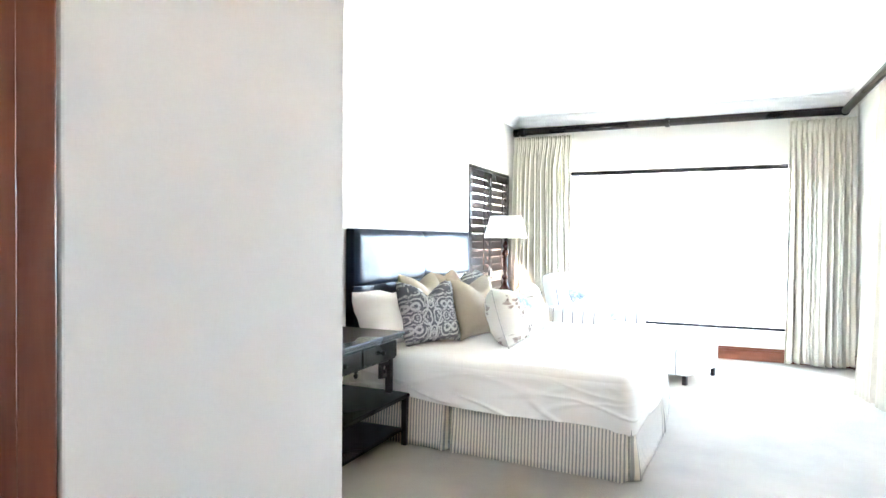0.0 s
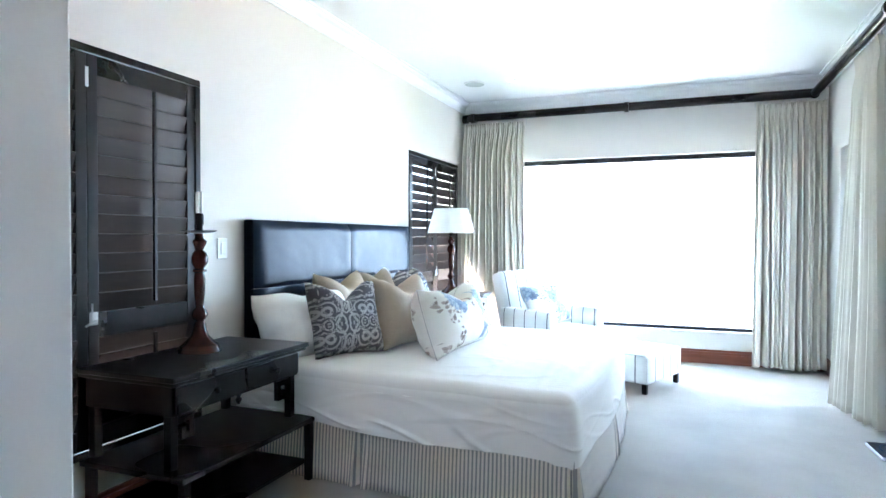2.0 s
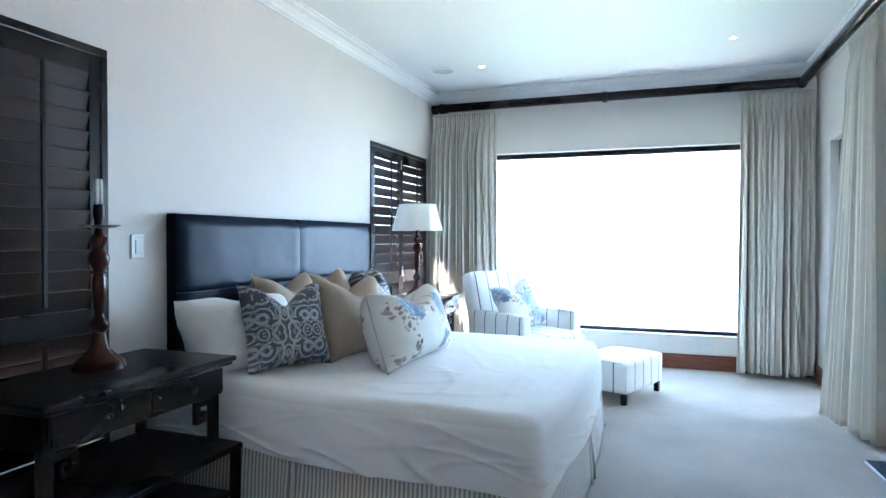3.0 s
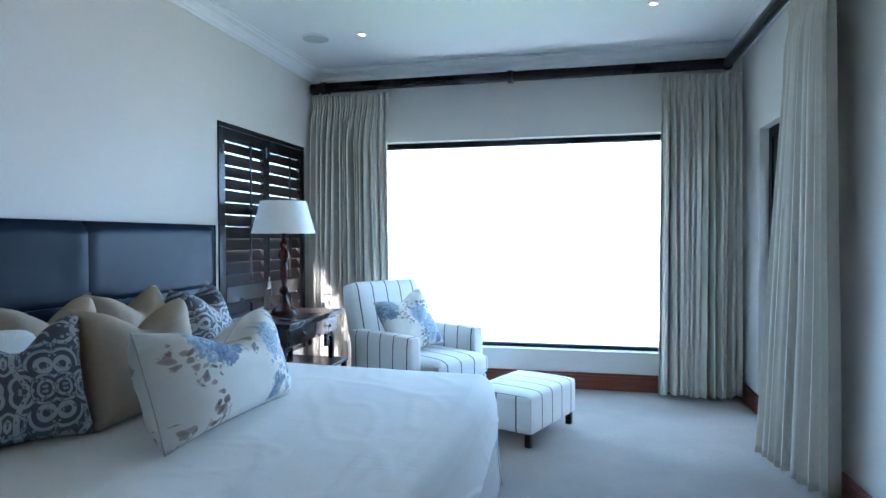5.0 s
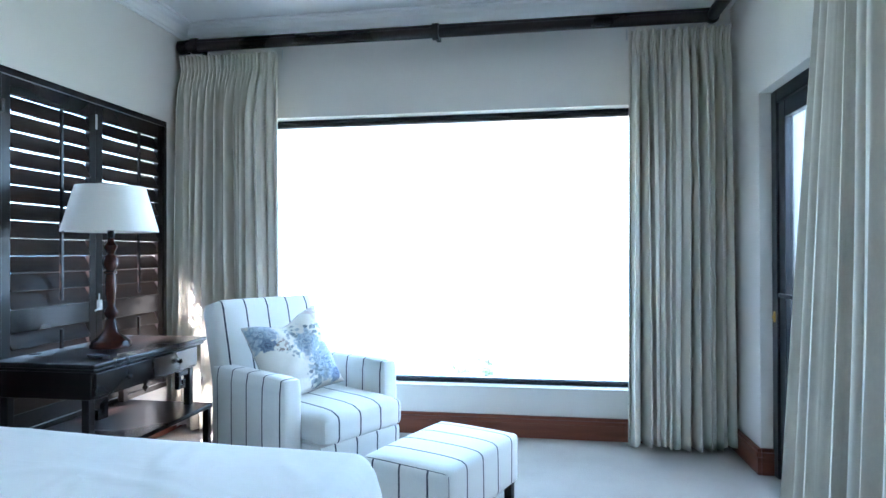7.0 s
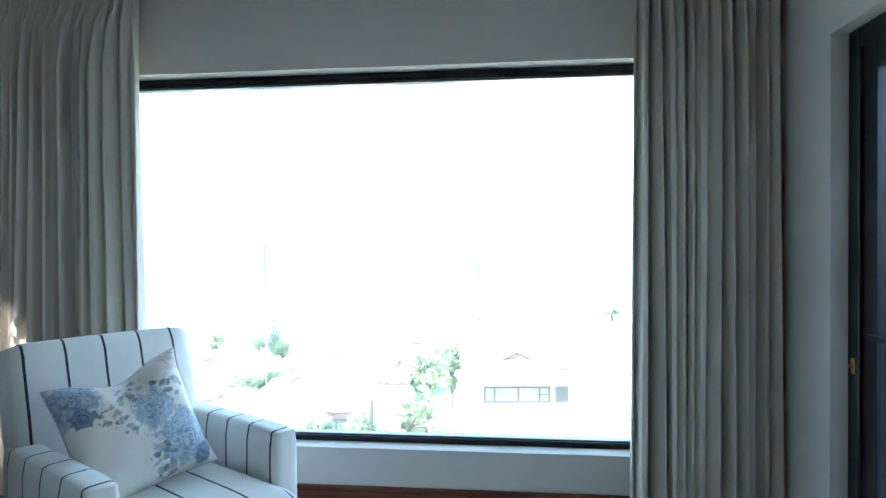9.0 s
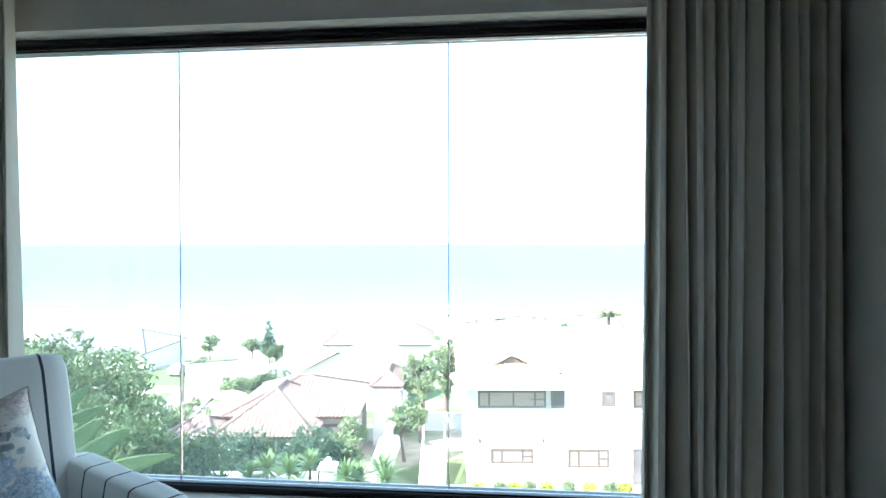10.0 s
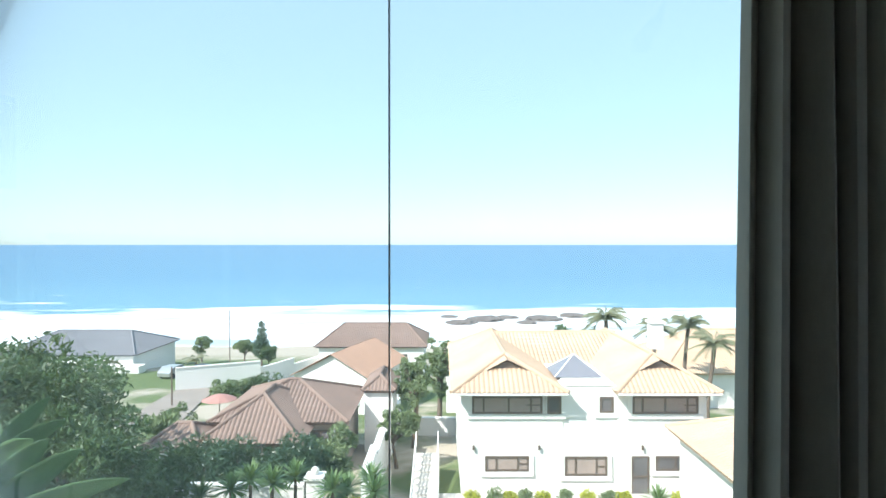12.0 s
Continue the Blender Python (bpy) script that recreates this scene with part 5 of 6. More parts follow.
rod(bm, (8.4, 29.15, -7.22), (13.4, 29.15, -7.22), 0.06, 8)
part("gutter", bm, M_PLASTER, wh)

# paving in front of the white house
solo("pavement", boxes((-1.5, 16, 25.2, F - 0.01, -12.42, -12.30)), M_PAVE, "pale paved yard beside the white house", "paving", "structure", at=OUT)


def house(label, at, u, v, depth, floor, eave, ridge, material, along="u", hip=None, windows=(), wall=None):
    h = thing("house", label, "house", at)
    part("wall", boxes((u[0] + 0.5, u[1] - 0.5, v + 0.5, v + depth - 0.5, floor, eave - 0.05)), wall or M_PLASTER, h)
    hip_roof(u[0], u[1], v, v + depth, eave, ridge, material, h, along, hip)
    for a, b, w0, w1 in windows:
        house_window(h, a, b, w0, w1, v + 0.5, (0.5,), False)
    return h


M_BROWNWALL = plain("brown_plaster", (0.42, 0.36, 0.31), 0.9)
hA = house("single-storey house with brown tiled hipped roofs", OUT, (-13.0, -5.2), 33.5, 8.0, -13.4, -9.85, -8.35, M_BROWN, "u", 3.6, ((-7.4, -6.3, -11.6, -10.4),), M_BROWNWALL)
hip_roof(-12.6, -7.2, 31.0, 38.5, -10.2, -8.3, M_BROWN, hA, "v", 2.7)
part("wing_wall", boxes((-12.2, -7.6, 31.4, 33.9, -13.4, -10.4)), M_BROWNWALL, hA)
hip_roof(-15.6, -12.45, 31.0, 35.2, -10.55, -9.75, M_BROWN, hA, "u", 1.2)
part("annex_wall", boxes((-15.2, -12.6, 31.4, 34.8, -13.2, -10.6)), M_PLASTER, hA)
hip_roof(-5.15, -3.0, 38.5, 43.0, -9.30, -8.5, M_BROWN, hA, "v", 1.0)
part("link_wall", boxes((-5.0, -3.2, 38.8, 42.7, -13.4, -9.32)), M_PLASTER, hA)
# white gabled house behind it
hB = thing("house", "white gabled house with reddish tiled roof", "house", OUT @ pose(-8.6, 55, -0.8, 0, 0, -16))
bm = bmesh.new()
outline = ((-3.7, -15.6), (3.2, -15.6), (3.2, -10.4), (0.0, -8.7), (-3.7, -10.6))
fr, bk = [bm.verts.new((x, -3, z)) for x, z in outline], [bm.verts.new((x, 6, z)) for x, z in outline]
bm.faces.new(fr), bm.faces.new(bk[::-1])
for k in range(5):
    bm.faces.new((fr[k], bk[k], bk[(k + 1) % 5], fr[(k + 1) % 5]))
part("wall", bm, M_PLASTER, hB)
bm = bmesh.new()
roof_face(bm, (3.6, -3.4, -10.55), (3.6, 6.4, -10.55), (0, 6.4, -8.6), (0, -3.4, -8.6))
roof_face(bm, (-4.1, 6.4, -10.75), (-4.1, -3.4, -10.75), (0, -3.4, -8.6), (0, 6.4, -8.6))
part("roof", bm, plain("red_roof_tile", (0.40, 0.25, 0.18), 0.85, vary=0.2, fine=7), hB)
house_window(hB, -1.0, 0.0, -12.6, -11.4, -3.0, (), False)
house_window(hB, 1.0, 2.2, -12.6, -11.6, -3.0, (0.5,), False)
house("far house with long reddish-brown roof near the shore", OUT, (-16.5, -2.0), 78, 12, -19, -13.2, -10.9, M_BROWN, "u", 3.0, ((-9, -7.6, -15.4, -14.2), (-6, -4.6, -15.4, -14.2)), M_PLASTER)
hD = house("far white house with grey roof by the beach", OUT, (-60, -41.5), 82, 14, -19.5, -15.0, -12.6, M_GREYROOF, "u", 4.0, ((-47, -44, -17.0, -15.8),))
part("balcony", boxes((-47, -40.2, 80.4, 82.4, -17.2, -16.2)), M_PLASTER, hD)
house("low garage with tan tiled roof beside the white house", OUT, (10.6, 17.5), 20.0, 9.0, -12.6, -8.7, -7.45, M_TAN, "v", 2.6)
house("far house with tan thatch-coloured roof among palms", OUT, (19.5, 34), 54, 12, -16, -11.5, -8.4, M_TAN, "u", 5.0)
house("small far house with red tiled roof", OUT, (-0.2, 3.0), 52, 5, -15.5, -10.6, -9.3, M_BROWN, "u", 1.5)


# ---- garden walls, road, cars ----
def wall_run(label, u0, v0, u1, v1, height, thick=0.25, steps=1, cap=True):
    top = thing("garden_wall", label, "garden wall", OUT)
    d = Vector((u1 - u0, v1 - v0, 0))
    n = d.normalized().cross(Vector((0, 0, 1))) * thick / 2
    for k in range(steps):
        a, b = Vector((u0, v0, 0)) + d * k / steps, Vector((u0, v0, 0)) + d * (k + 1) / steps
        base, hi = min(hill(a.y), hill(b.y)) - 0.6, max(hill(a.y), hill(b.y)) + height
        for nm, s, z0, z1 in (("panel", 1.0, base, hi), ("coping", 1.5, hi + 0.001, hi + 0.10)):
            bm = bmesh.new()
            lo = [bm.verts.new((p.x, p.y, z0)) for p in (a - n * s, b - n * s, b + n * s, a + n * s)]
            up = [bm.verts.new((p.x, p.y, z1)) for p in (a - n * s, b - n * s, b + n * s, a + n * s)]
            bm.faces.new(lo), bm.faces.new(up)
            for i in range(4):
                bm.faces.new((lo[i], lo[(i + 1) % 4], up[(i + 1) % 4], up[i]))
            part(nm, bm, M_PLASTER, top)
    return top


wall_run("stepped white plastered boundary wall between gardens", -3.4, 26.0, -3.3, 46.0, 2.1, steps=5)
wall_run("white plastered garden wall behind the yuccas", -12.5, 24.0, -5.5, 24.0, 2.35)
wall_run("pale compound wall beside the lane", -29.0, 66.0, -21.0, 70.0, 2.2)
wall_run("pale compound wall across the lawn", -21.0, 70.0, -14.0, 88.0, 1.8, steps=3)
wall_run("low white wall beside the lawn", -3.0, 43.5, 1.0, 43.5, 1.2)
gp = thing("gate_pillar", "white square gate pillar with stone ball", "pillar", OUT @ pose(-5.0, 23.8, 0))
part("shaft", boxes((-0.30, 0.30, -0.30, 0.30, -12.3, -9.15), bevel=0.02), M_PLASTER, gp)
part("cap", boxes((-0.38, 0.38, -0.38, 0.38, -9.149, -9.02), bevel=0.02), M_PLASTER, gp)
bm = bmesh.new()
bmesh.ops.create_uvsphere(bm, u_segments=18, v_segments=12, radius=0.16, matrix=Matrix.Translation((0, 0, -8.87)))
part("ball", bm, M_PLASTER, gp, smooth=True)
# stepped terrace with white railings
st = thing("garden_stairs", "white garden steps with slatted railings", "stairs", OUT)
for k in range(9):
    part("step", boxes((-1.5, -0.2, 27.0 + k * 0.75, 27.75 + k * 0.75, -13.2, -12.3 + k * 0.09)), M_PAVE, st)
for side in (-1.5, -0.3):
    for k in range(10):
        vv = 27.1 + k * 0.72
        part("baluster", boxes((side, side + 0.06, vv, vv + 0.06, -12.3 + k * 0.125, -11.5 + k * 0.125)), M_PLASTER, st)
    bm = bmesh.new()
    for hgt in (-11.52, -11.80, -12.05):
        rod(bm, (side + 0.03, 27.1, hgt), (side + 0.03, 33.65, hgt + 1.14), 0.035, 6)
    part("handrail", bm, M_PLASTER, st)
bm = bmesh.new()
for k in range(30):
    a, b = 46 + k * 1.6, 47.6 + k * 1.6
    c0, c1 = -22.5 - 0.21 * (a - 46), -22.5 - 0.21 * (b - 46)
    bm.faces.new([bm.verts.new(p) for p in ((c0 - 2.2, a, hill(a, c0 - 2.2) + 0.12), (c0 + 2.2, a, hill(a, c0 + 2.2) + 0.12), (c1 + 2.2, b, hill(b, c1 + 2.2) + 0.12), (c1 - 2.2, b, hill(b, c1 - 2.2) + 0.12))])
solo("road", bm, plain("brown_lane_paving", (0.30, 0.255, 0.225), 0.9, vary=0.15, big=0.4, fine=9, relief=0.3, dist=0.01), "pale brown paved lane running down to the beach", "road", "structure", at=OUT)


def parked_car(u, v, turn, paint, label):
    c = thing("car", label, "car", OUT @ pose(u, v, hill(v, u) + 0.12, 0, 0, turn), group="parked cars")
    bm = bmesh.new()
    prof = ((-2.1, 0.35), (2.1, 0.35), (2.15, 0.75), (1.2, 0.95), (0.6, 1.42), (-1.1, 1.45), (-1.9, 1.0), (-2.15, 0.8))
    L, Rr = [bm.verts.new((x, -0.85, z)) for x, z in prof], [bm.verts.new((x, 0.85, z)) for x, z in prof]
    bm.faces.new(L), bm.faces.new(Rr[::-1])
    for k in range(len(prof)):
        bm.faces.new((L[k], Rr[k], Rr[(k + 1) % len(prof)], L[(k + 1) % len(prof)]))
    part("body", bm, paint, c)
    for nm, r in (("side_window", (-1.0, 0.5, -0.862, -0.852, 0.98, 1.36)), ("side_window", (-1.0, 0.5, 0.852, 0.862, 0.98, 1.36))):
        part(nm, boxes(r), M_HOUSEGLASS, c)
    for x in (-1.3, 1.3):
        for y in (-0.88, 0.68):
            bm = bmesh.new()
            rod(bm, (x, y, 0.33), (x, y + 0.2, 0.33), 0.33, 16)
            part("wheel", bm, M_CORD, c)


parked_car(-34.5, 78, 80, plain("silver_paint", (0.55, 0.56, 0.58), 0.3, 0.6, vary=0.03), "silver parked car at the end of the lane")
parked_car(-31.0, 79, 80, plain("dark_paint", (0.05, 0.06, 0.08), 0.3, 0.3, vary=0.05), "dark parked car at the end of the lane")
# red canopy on a pole stands in for a faint patch of red roof
um = thing("red_roof_patch", "faded red canopy standing in for a patch of roof beside the brown roof", "umbrella", OUT @ pose(-16.9, 46, hill(46, -16.9)))
bm = bmesh.new()
lathe(bm, [(1.3, 2.1), (1.28, 2.12), (0.7, 2.38), (0.05, 2.55)], 10)
part("canopy", bm, plain("faded_red_roof", (0.42, 0.22, 0.19), 0.85), um)
bm = bmesh.new()
rod(bm, (0, 0, -0.2), (0, 0, 2.2), 0.04)
part("pole", bm, M_BARK, um)
for u, v, hgt in ((-24.5, 55, 3.6), (-31.5, 90, 8.5)):
    bm = bmesh.new()
    rod(bm, (0, 0, -0.5), (0, 0, hgt), 0.09, 8, 0.06)
    pl = thing("lamp_post", "plain dark wooden utility pole", "pole", OUT @ pose(u, v, hill(v, u)))
    part("pole", bm, M_BARK, pl)


# ---- plants ----
def leaf_mesh(name, centres, radii, n, size, seed, long=1.7, flat=0.6):
    """Many small folded leaves scattered over the outer parts of clumps."""
    rng = np.random.RandomState(seed)
    centres, radii = np.array(centres), np.array(radii)
    k = rng.choice(len(centres), n, p=radii ** 2 / (radii ** 2).sum())
    d = rng.normal(size=(n, 3))
    d /= np.linalg.norm(d, axis=1)[:, None]
    r = radii[k] * (0.55 + 0.5 * rng.rand(n))
    c = centres[k] + d * r[:, None] * np.array((1, 1, 0.8))
    a = rng.normal(size=(n, 3)) + d * 0.7
    a /= np.linalg.norm(a, axis=1)[:, None]
    b = np.cross(a, rng.normal(size=(n, 3)))
    b /= np.linalg.norm(b, axis=1)[:, None]
    s = size * (0.6 + 0.8 * rng.rand(n))[:, None]
    up = np.cross(a, b) * s * 0.18
    v = np.stack([c - a * s * long / 2, c + b * s * flat / 2 + up, c + a * s * long / 2, c - b * s * flat / 2 + up], 1).reshape(-1, 3)
    i = np.arange(n) * 4
    faces = np.concatenate([np.stack([i, i + 1, i + 2], 1), np.stack([i, i + 2, i + 3], 1)])
    me = bpy.data.meshes.new(name)
    me.from_pydata(v.tolist(), [], faces.tolist())
    return me


def crown(name, parent, material, centres, radii, n, size, seed, label="", long=1.7, flat=0.6):
    me = leaf_mesh(name, centres, radii, n, size, seed, long, flat)
    me.materials.append(material)
    ob = new(name, me)
    ob.parent = parent
    return tagged(ob, label)


def tree(u, v, height, spread, seed, n, size, material, label, clumps=26, top=None, wide=(1, 1, 0.75), category="tree", tuft=(0.22, 0.40)):
    rng = random.Random(seed)
    base = hill(v, u)
    t = thing("tree", label, category, OUT @ pose(u, v, base))
    bm = bmesh.new()
    trunk_top = Vector((rng.uniform(-0.4, 0.4), rng.uniform(-0.4, 0.4), height * 0.5))
    rod(bm, (0, 0, -0.5), trunk_top, 0.05 + height * 0.026, 10, height * 0.018)
    mid = Vector((0, 0, height - spread * wide[2]))
    cs, rs = [], []
    for k in range(clumps):
        d = Vector((rng.gauss(0, 1), rng.gauss(0, 1), rng.gauss(0, 1))).normalized() * spread * rng.uniform(0.35, 0.9)
        c = mid + Vector((d.x * wide[0], d.y * wide[1], d.z * wide[2]))
        cs.append(c)
        rs.append(spread * rng.uniform(*tuft))
        if k % 2 == 0:
            rod(bm, trunk_top * rng.uniform(0.75, 1.0), c, height * 0.011, 6, height * 0.003)
    part("trunk", bm, M_BARK, t)
    crown("crown", t, material, [tuple(c) for c in cs], rs, n, size, seed)
    return t


tree(-12.3, 17.5, 7.9, 3.0, 21, 24000, 0.115, M_LEAF, "large leafy green tree crowding the view", clumps=40)
tree(-9.7, 16.0, 6.1, 2.1, 22, 15000, 0.11, M_LEAF, "leafy green garden tree beside the larger one", clumps=26)
tree(-15.5, 21, 7.8, 3.4, 23, 12000, 0.15, M_LEAF, "broad leafy green tree on the slope", clumps=34)
tree(-10.6, 20.5, 4.6, 2.0, 24, 7000, 0.14, M_LEAF, "small dark green tree beside the hedge", clumps=18)
tree(-20.0, 28, 8.0, 3.5, 25, 4000, 0.25, M_LEAF, "broad leafy green tree on the slope", clumps=26)
tree(-1.9, 40, 6.8, 1.5, 26, 4200, 0.15, M_GREENSHRUB, "slender feathery tree beside the boundary wall", clumps=75, wide=(0.9, 0.9, 1.7), tuft=(0.10, 0.26))
tree(-0.3, 47, 7.4, 1.5, 27, 3000, 0.17, M_GREENSHRUB, "dark slender tree behind the lawn", clumps=60, wide=(0.9, 0.9, 1.8), tuft=(0.10, 0.26))
tree(-2.6, 35, 3.6, 1.4, 28, 3000, 0.15, M_GREENSHRUB, "small bright green tree by the wall", clumps=50, tuft=(0.10, 0.25))
tree(-5.0, 28.6, 3.6, 1.4, 29, 1800, 0.18, M_GREENSHRUB, "flowering shrub in front of the brown house", clumps=12)
for k, (u, v, h, sp) in enumerate(((-30, 92, 4.2, 1.7), (-24.5, 86, 3.6, 1.5), (-38, 96, 4.4, 1.8), (18, 88, 6.5, 3.0), (21.5, 90, 6.0, 3.0), (-18.5, 62, 2.6, 2.2), (-21.0, 60, 2.2, 1.9), (-13.5, 40, 2.4, 1.6), (-17, 38, 3.0, 2.0), (15.5, 46, 5.5, 2.4))):
    tree(u, v, h, sp, 40 + k, 1700, 0.24, M_LEAF if k % 2 else M_GREENSHRUB, "small rounded far garden tree", clumps=32, tuft=(0.14, 0.34))
# clipped dark hedge mass
hg = thing("hedge", "dense dark green overgrown hedge behind the wall", "hedge", OUT)
rng = random.Random(5)
cs = [(rng.uniform(-12.2, -5.6), rng.uniform(25.2, 27.8), rng.uniform(-11.6, -8.95)) for _ in range(90)]
crown("foliage", hg, M_HEDGE, cs, [rng.uniform(0.6, 0.95) for _ in cs], 30000, 0.13, 6)
bm = bmesh.new()
for k in range(14):
    u = -12 + k * 0.47
    rod(bm, (u, 26.5, -12.6), (u + 0.2, 26.6, -9.4), 0.06, 6, 0.02)
part("stems", bm, M_BARK, hg)


def shrub(u, v, r, material, seed, label):
    s = thing("shrub", label, "shrub", OUT @ pose(u, v, hill(v, u) if v < F - 3 else -12.32))
    rng = random.Random(seed)
    cs = [(rng.uniform(-0.35, 0.35) * r, rng.uniform(-0.35, 0.35) * r, r * rng.uniform(0.7, 1.15)) for _ in range(7)]
    crown("foliage", s, material, cs, [r * rng.uniform(0.5, 0.75) for _ in cs], 420, 0.11, seed)
    bm = bmesh.new()
    rod(bm, (0, 0, -0.15), (0, 0, r * 0.8), 0.04, 6)
    part("stem", bm, M_BARK, s)


for k, (px, lime) in enumerate(((837, 1), (877, 0), (904, 1), (932, 0), (962, 1), (1001, 0), (1041, 1), (1078, 0), (1104, 1), (1205, 1), (1222, 1), (1238, 0))):
    shrub((px - 784) / 1079 * 28.6, 28.6, 0.46 if lime else 0.50, M_LIME if lime else M_GREENSHRUB, 70 + k,
          "round yellow-green clipped shrub along the house" if lime else "round green clipped shrub along the house")
for k, (u, v, r) in enumerate(((-2.2, 25.4, 0.55), (-1.2, 25.0, 0.5), (-2.9, 24.2, 0.6), (-4.1, 25.5, 0.7), (-3.9, 27.2, 0.7), (-0.6, 26.2, 0.45))):
    shrub(u, v, r, M_GREENSHRUB if k % 2 else M_LIME, 90 + k, "rounded garden shrub in the bed by the wall")


def spiky(u, v, head, r, seed, label, name="yucca", leaves=84, material=None):
    """A rosette of sword leaves on a short trunk."""
    rng = random.Random(seed)
    base = hill(v, u)
    t = thing(name, label, "plant", OUT @ pose(u, v, base))
    bm = bmesh.new()
    rod(bm, (0, 0, -0.2), (0.05, 0, head - base), 0.07, 8, 0.06)
    part("trunk", bm, M_BARK, t)
    bm = bmesh.new()
    for k in range(leaves):
        az, el = rng.uniform(0, 2 * math.pi), rng.uniform(-0.35, 1.35)
        d = Vector((math.cos(az) * math.cos(el), math.sin(az) * math.cos(el), math.sin(el)))
        side = d.cross(Vector((0, 0, 1))).normalized() * 0.045
        c = Vector((0.05, 0, head - base))
        L = r * rng.uniform(0.8, 1.1)
        m, tip = c + d * L * 0.55, c + d * L - Vector((0, 0, 0.10 * L))
        v0, v1, v2, v3, v4 = (bm.verts.new(p) for p in (c - side * 0.6, c + side * 0.6, m + side, m - side, tip))
        bm.faces.new((v0, v1, v2, v3)), bm.faces.new((v3, v2, v4))
    part("rosette", bm, material or M_SPIKE, t)


for k, (px, py, v) in enumerate(((405, 868, 21.5), (440, 850, 22), (478, 858, 21.3), (520, 846, 22.3), (585, 868, 21), (610, 872, 21.6), (655, 850, 22.3), (350, 880, 21.5), (660, 872, 21))):
    spiky((px - 784) / 1079 * v, v, (432 - py) / 1079 * v, 0.85, 110 + k, "spiky green yucca in the garden bed")
spiky((1165 - 784) / 1079 * 27.6, 27.6, -11.7, 0.95, 130, "spiky blue-green agave beside the house door", name="agave", leaves=70)


def palm(u, v, head, r, seed, label, fronds=34):
    rng = random.Random(seed)
    base = hill(v, u)
    t = thing("palm_tree", label, "palm", OUT @ pose(u, v, base))
    h = head - base
    bm = bmesh.new()
    pts = [Vector((0.25 * math.sin(k * 0.5 + seed), 0, h * k / 7)) for k in range(8)]
    pts[0].z = -0.4
    for a, b in zip(pts, pts[1:]):
        rod(bm, a, b, 0.17, 8, 0.15)
    part("trunk", bm, M_BARK, t)
    top = pts[-1]
    for k in range(fronds):
        bm = bmesh.new()
        az, el = 2 * math.pi * k / fronds + rng.uniform(-0.2, 0.2), rng.uniform(-0.15, 1.4)
        d = Vector((math.cos(az), math.sin(az), 0))
        prev, n = top, 9
        for j in range(1, n + 1):
            s = j / n
            p = top + d * r * s * math.cos(el * (1 - 0.3 * s)) + Vector((0, 0, r * (math.sin(el) * s - 0.50 * s * s)))
            rod(bm, prev, p, 0.025, 4)
            side = d.cross(Vector((0, 0, 1)))
            for sg in (1, -1):
                for q in (0.25, 0.75):
                    c = prev.lerp(p, q)
                    tip = c + side * sg * r * 0.26 * (1.05 - s * 0.7) + d * 0.16 * r + Vector((0, 0, -0.14 * r))
                    w = d * 0.05
                    bm.faces.new([bm.verts.new(x) for x in (c - w, c + w, tip)])
            prev = p
        part("frond", bm, M_PALM, t)


palm(13.6, 50, -6.0, 1.9, 1, "tall coconut palm behind the white house")
palm(17.6, 50, -6.9, 1.7, 2, "coconut palm behind the white house")
palm(20.5, 51, -6.8, 1.8, 3, "coconut palm behind the white house")
palm(19.6, 44.5, -7.3, 2.0, 4, "large drooping palm beside the white house", 22)
palm(-33.5, 82, -15.6, 1.9, 5, "windblown far palm by the lane", 12)
palm(-12.6, 22.8, -7.9, 1.6, 6, "feathery palm among the garden trees", 16)
# layered pine
pine = thing("pine_tree", "far layered pine standing on the lawn", "tree", OUT @ pose(-26.8, 90, hill(90, -26.8)))
bm = bmesh.new()
rod(bm, (0, 0, -0.5), (0, 0, 7.0), 0.16, 8, 0.04)
part("trunk", bm, M_BARK, pine)
crown("crown", pine, M_HEDGE, [(0, 0, 2.6 + k * 0.95) for k in range(5)], [1.35 - 0.22 * k for k in range(5)], 900, 0.3, 77)


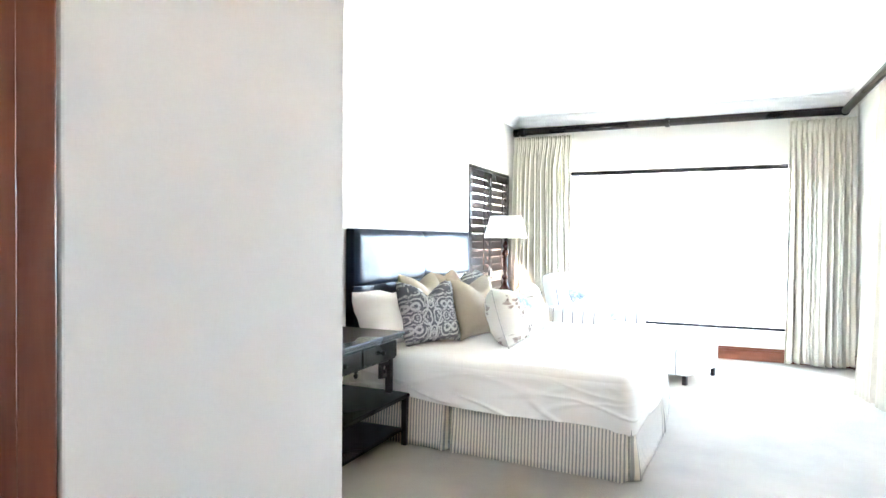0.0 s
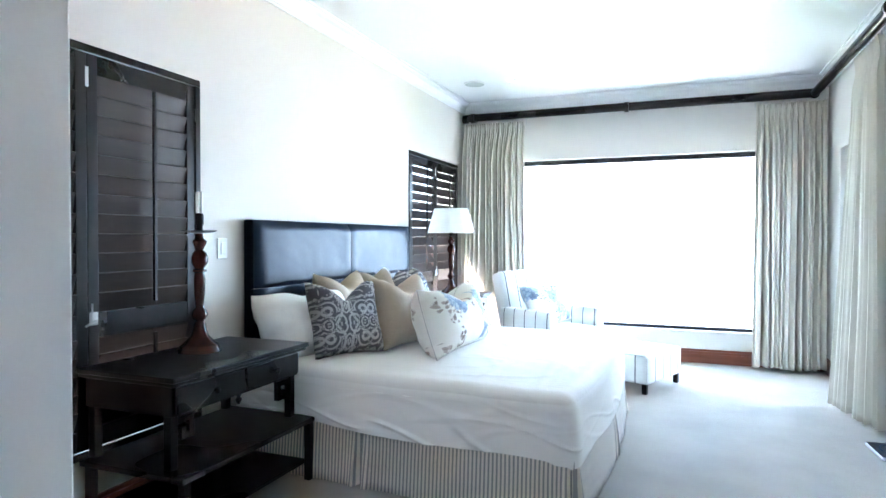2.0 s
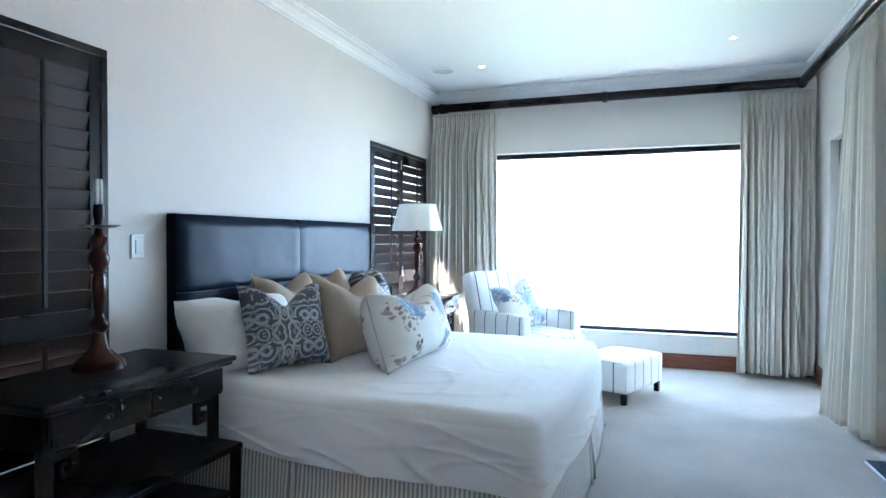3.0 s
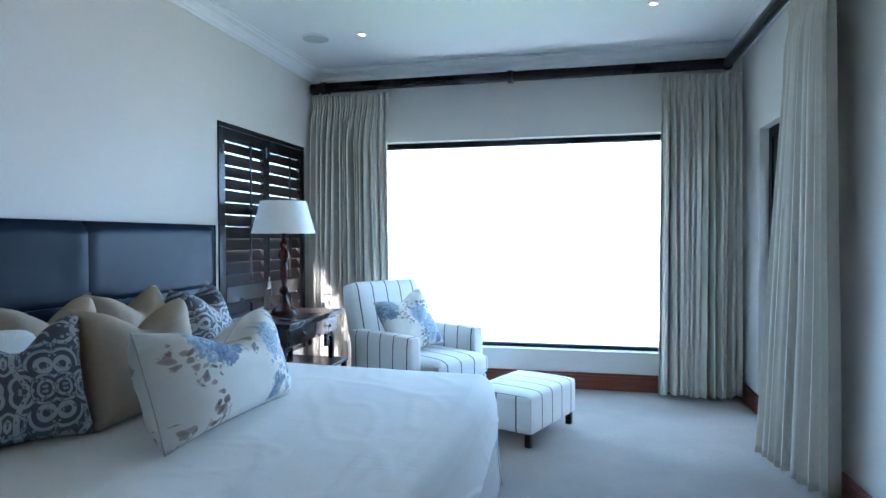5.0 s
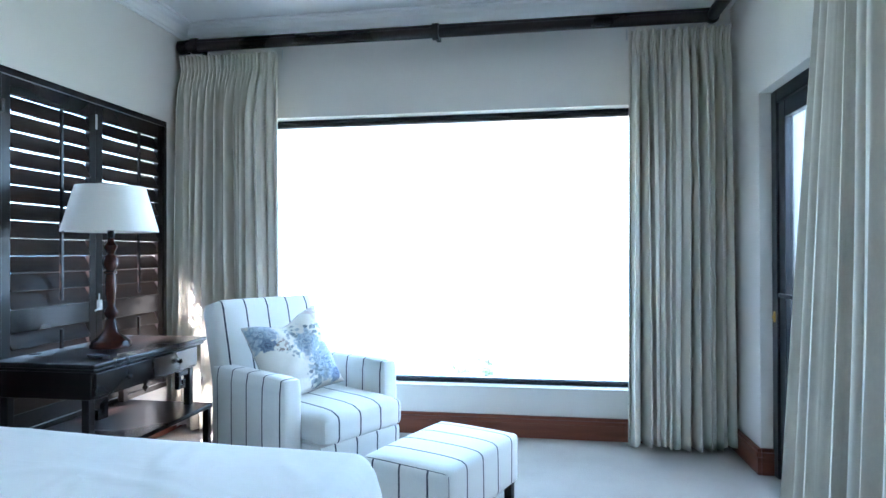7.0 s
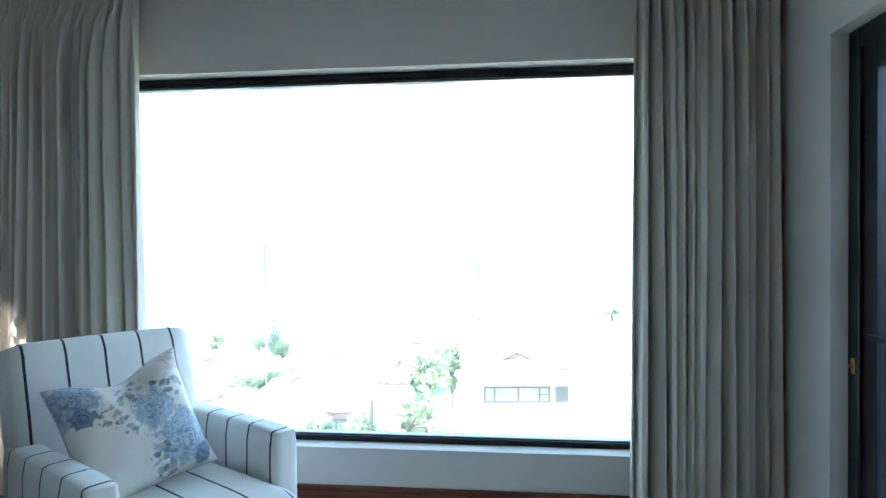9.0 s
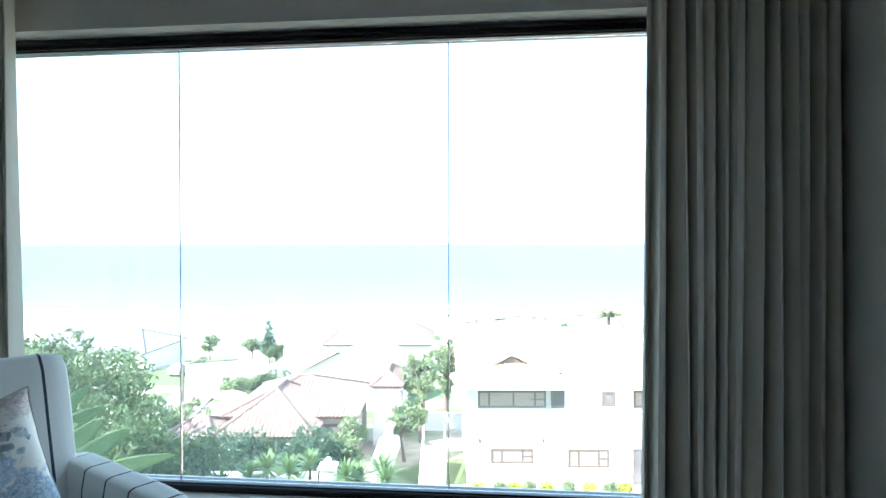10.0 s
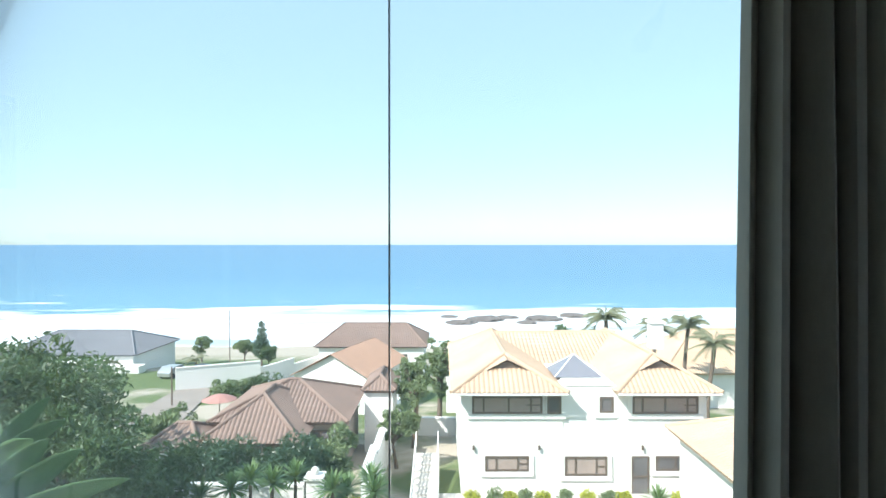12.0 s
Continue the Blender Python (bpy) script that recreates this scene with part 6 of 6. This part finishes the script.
def paddle_leaf(t, base, azim, lift, length, width, seed, twist=1.0):
    """A broad banana leaf on its stalk: folded along the midrib and drooping at the tip."""
    rng = random.Random(seed)
    d = Vector((math.cos(azim), math.sin(azim), 0))
    side0 = d.cross(Vector((0, 0, 1))).normalized()
    n, rows = 16, []
    bm = bmesh.new()
    for j in range(n + 1):
        s = j / n
        ang = lift - 0.75 * s * s
        p = base + d * length * s * math.cos(lift - 0.3 * s) + Vector((0, 0, length * (s * math.sin(lift) - 0.22 * s * s)))
        w = width / 2 * math.sin(math.pi * min(1, 0.06 + 0.94 * s) ** 0.8) ** 0.6
        nick = 1 - 0.12 * rng.random()
        along = (d * math.cos(ang) + Vector((0, 0, math.sin(ang)))).normalized()
        up = side0.cross(along)
        side = side0 * math.cos(twist) + up * math.sin(twist)
        nrm = side.cross(along)
        rows.append([bm.verts.new(p + side * w * q * nick - nrm * abs(q) * w * 0.16) for q in (-1, -0.5, 0, 0.5, 1)])
    for a, b in zip(rows, rows[1:]):
        for i in range(4):
            bm.faces.new((a[i], a[i + 1], b[i + 1], b[i]))
    ob = part("leaf", bm, M_BANANA, t, smooth=True)
    md = ob.modifiers.new("thickness", "SOLIDIFY")
    md.thickness = 0.006


for seed, (u, v, w, leaves) in enumerate((
        (-6.8, 9.0, -4.3, ((0.1, 1.35, 1.85, 0.55), (0.1, 1.05, 1.9, 0.52), (0.0, 0.62, 2.3, 0.48), (2.9, 1.0, 1.5, 0.5), (-0.7, 0.7, 1.4, 0.5))),
        (-9.2, 12.5, -4.6, ((0.6, 1.3, 1.8, 0.55), (2.4, 1.25, 1.8, 0.5), (0.1, 0.9, 1.7, 0.5), (-0.5, 0.8, 1.6, 0.5))),
        (-5.9, 9.6, -5.2, ((0.2, 0.45, 1.3, 0.48), (2.8, 0.8, 1.2, 0.45), (0.5, 1.0, 1.1, 0.45))))):
    t = thing("banana_plant", "banana plant with broad split green leaves", "plant", OUT @ pose(u, v, 0))
    bm = bmesh.new()
    rod(bm, (0, 0, hill(v, u) - 0.3), (0, 0, w), 0.13, 10, 0.06)
    part("stem", bm, M_BANANA, t)
    for k, (az, lift, ln, wd) in enumerate(leaves):
        paddle_leaf(t, Vector((0, 0, w)), az, lift, ln, wd, seed * 10 + k)

# rocks at the water's edge
for k, (u, v, r) in enumerate(((6, 196, 5), (14, 204, 6), (22, 210, 4), (34, 205, 6), (2, 212, 3), (46, 214, 5), (27, 196, 3.5))):
    bm = bmesh.new()
    bmesh.ops.create_icosphere(bm, subdivisions=3, radius=r)
    for q in bm.verts:
        q.co *= 1 + 0.35 * noise.noise(q.co * 0.4 + Vector((k, 0, 0)))
        q.co.z *= 0.22
    solo("rock", bm, M_ROCK, "low dark wet rock in the surf", "rock", group="shore rocks", at=OUT @ pose(u, v, SEA))
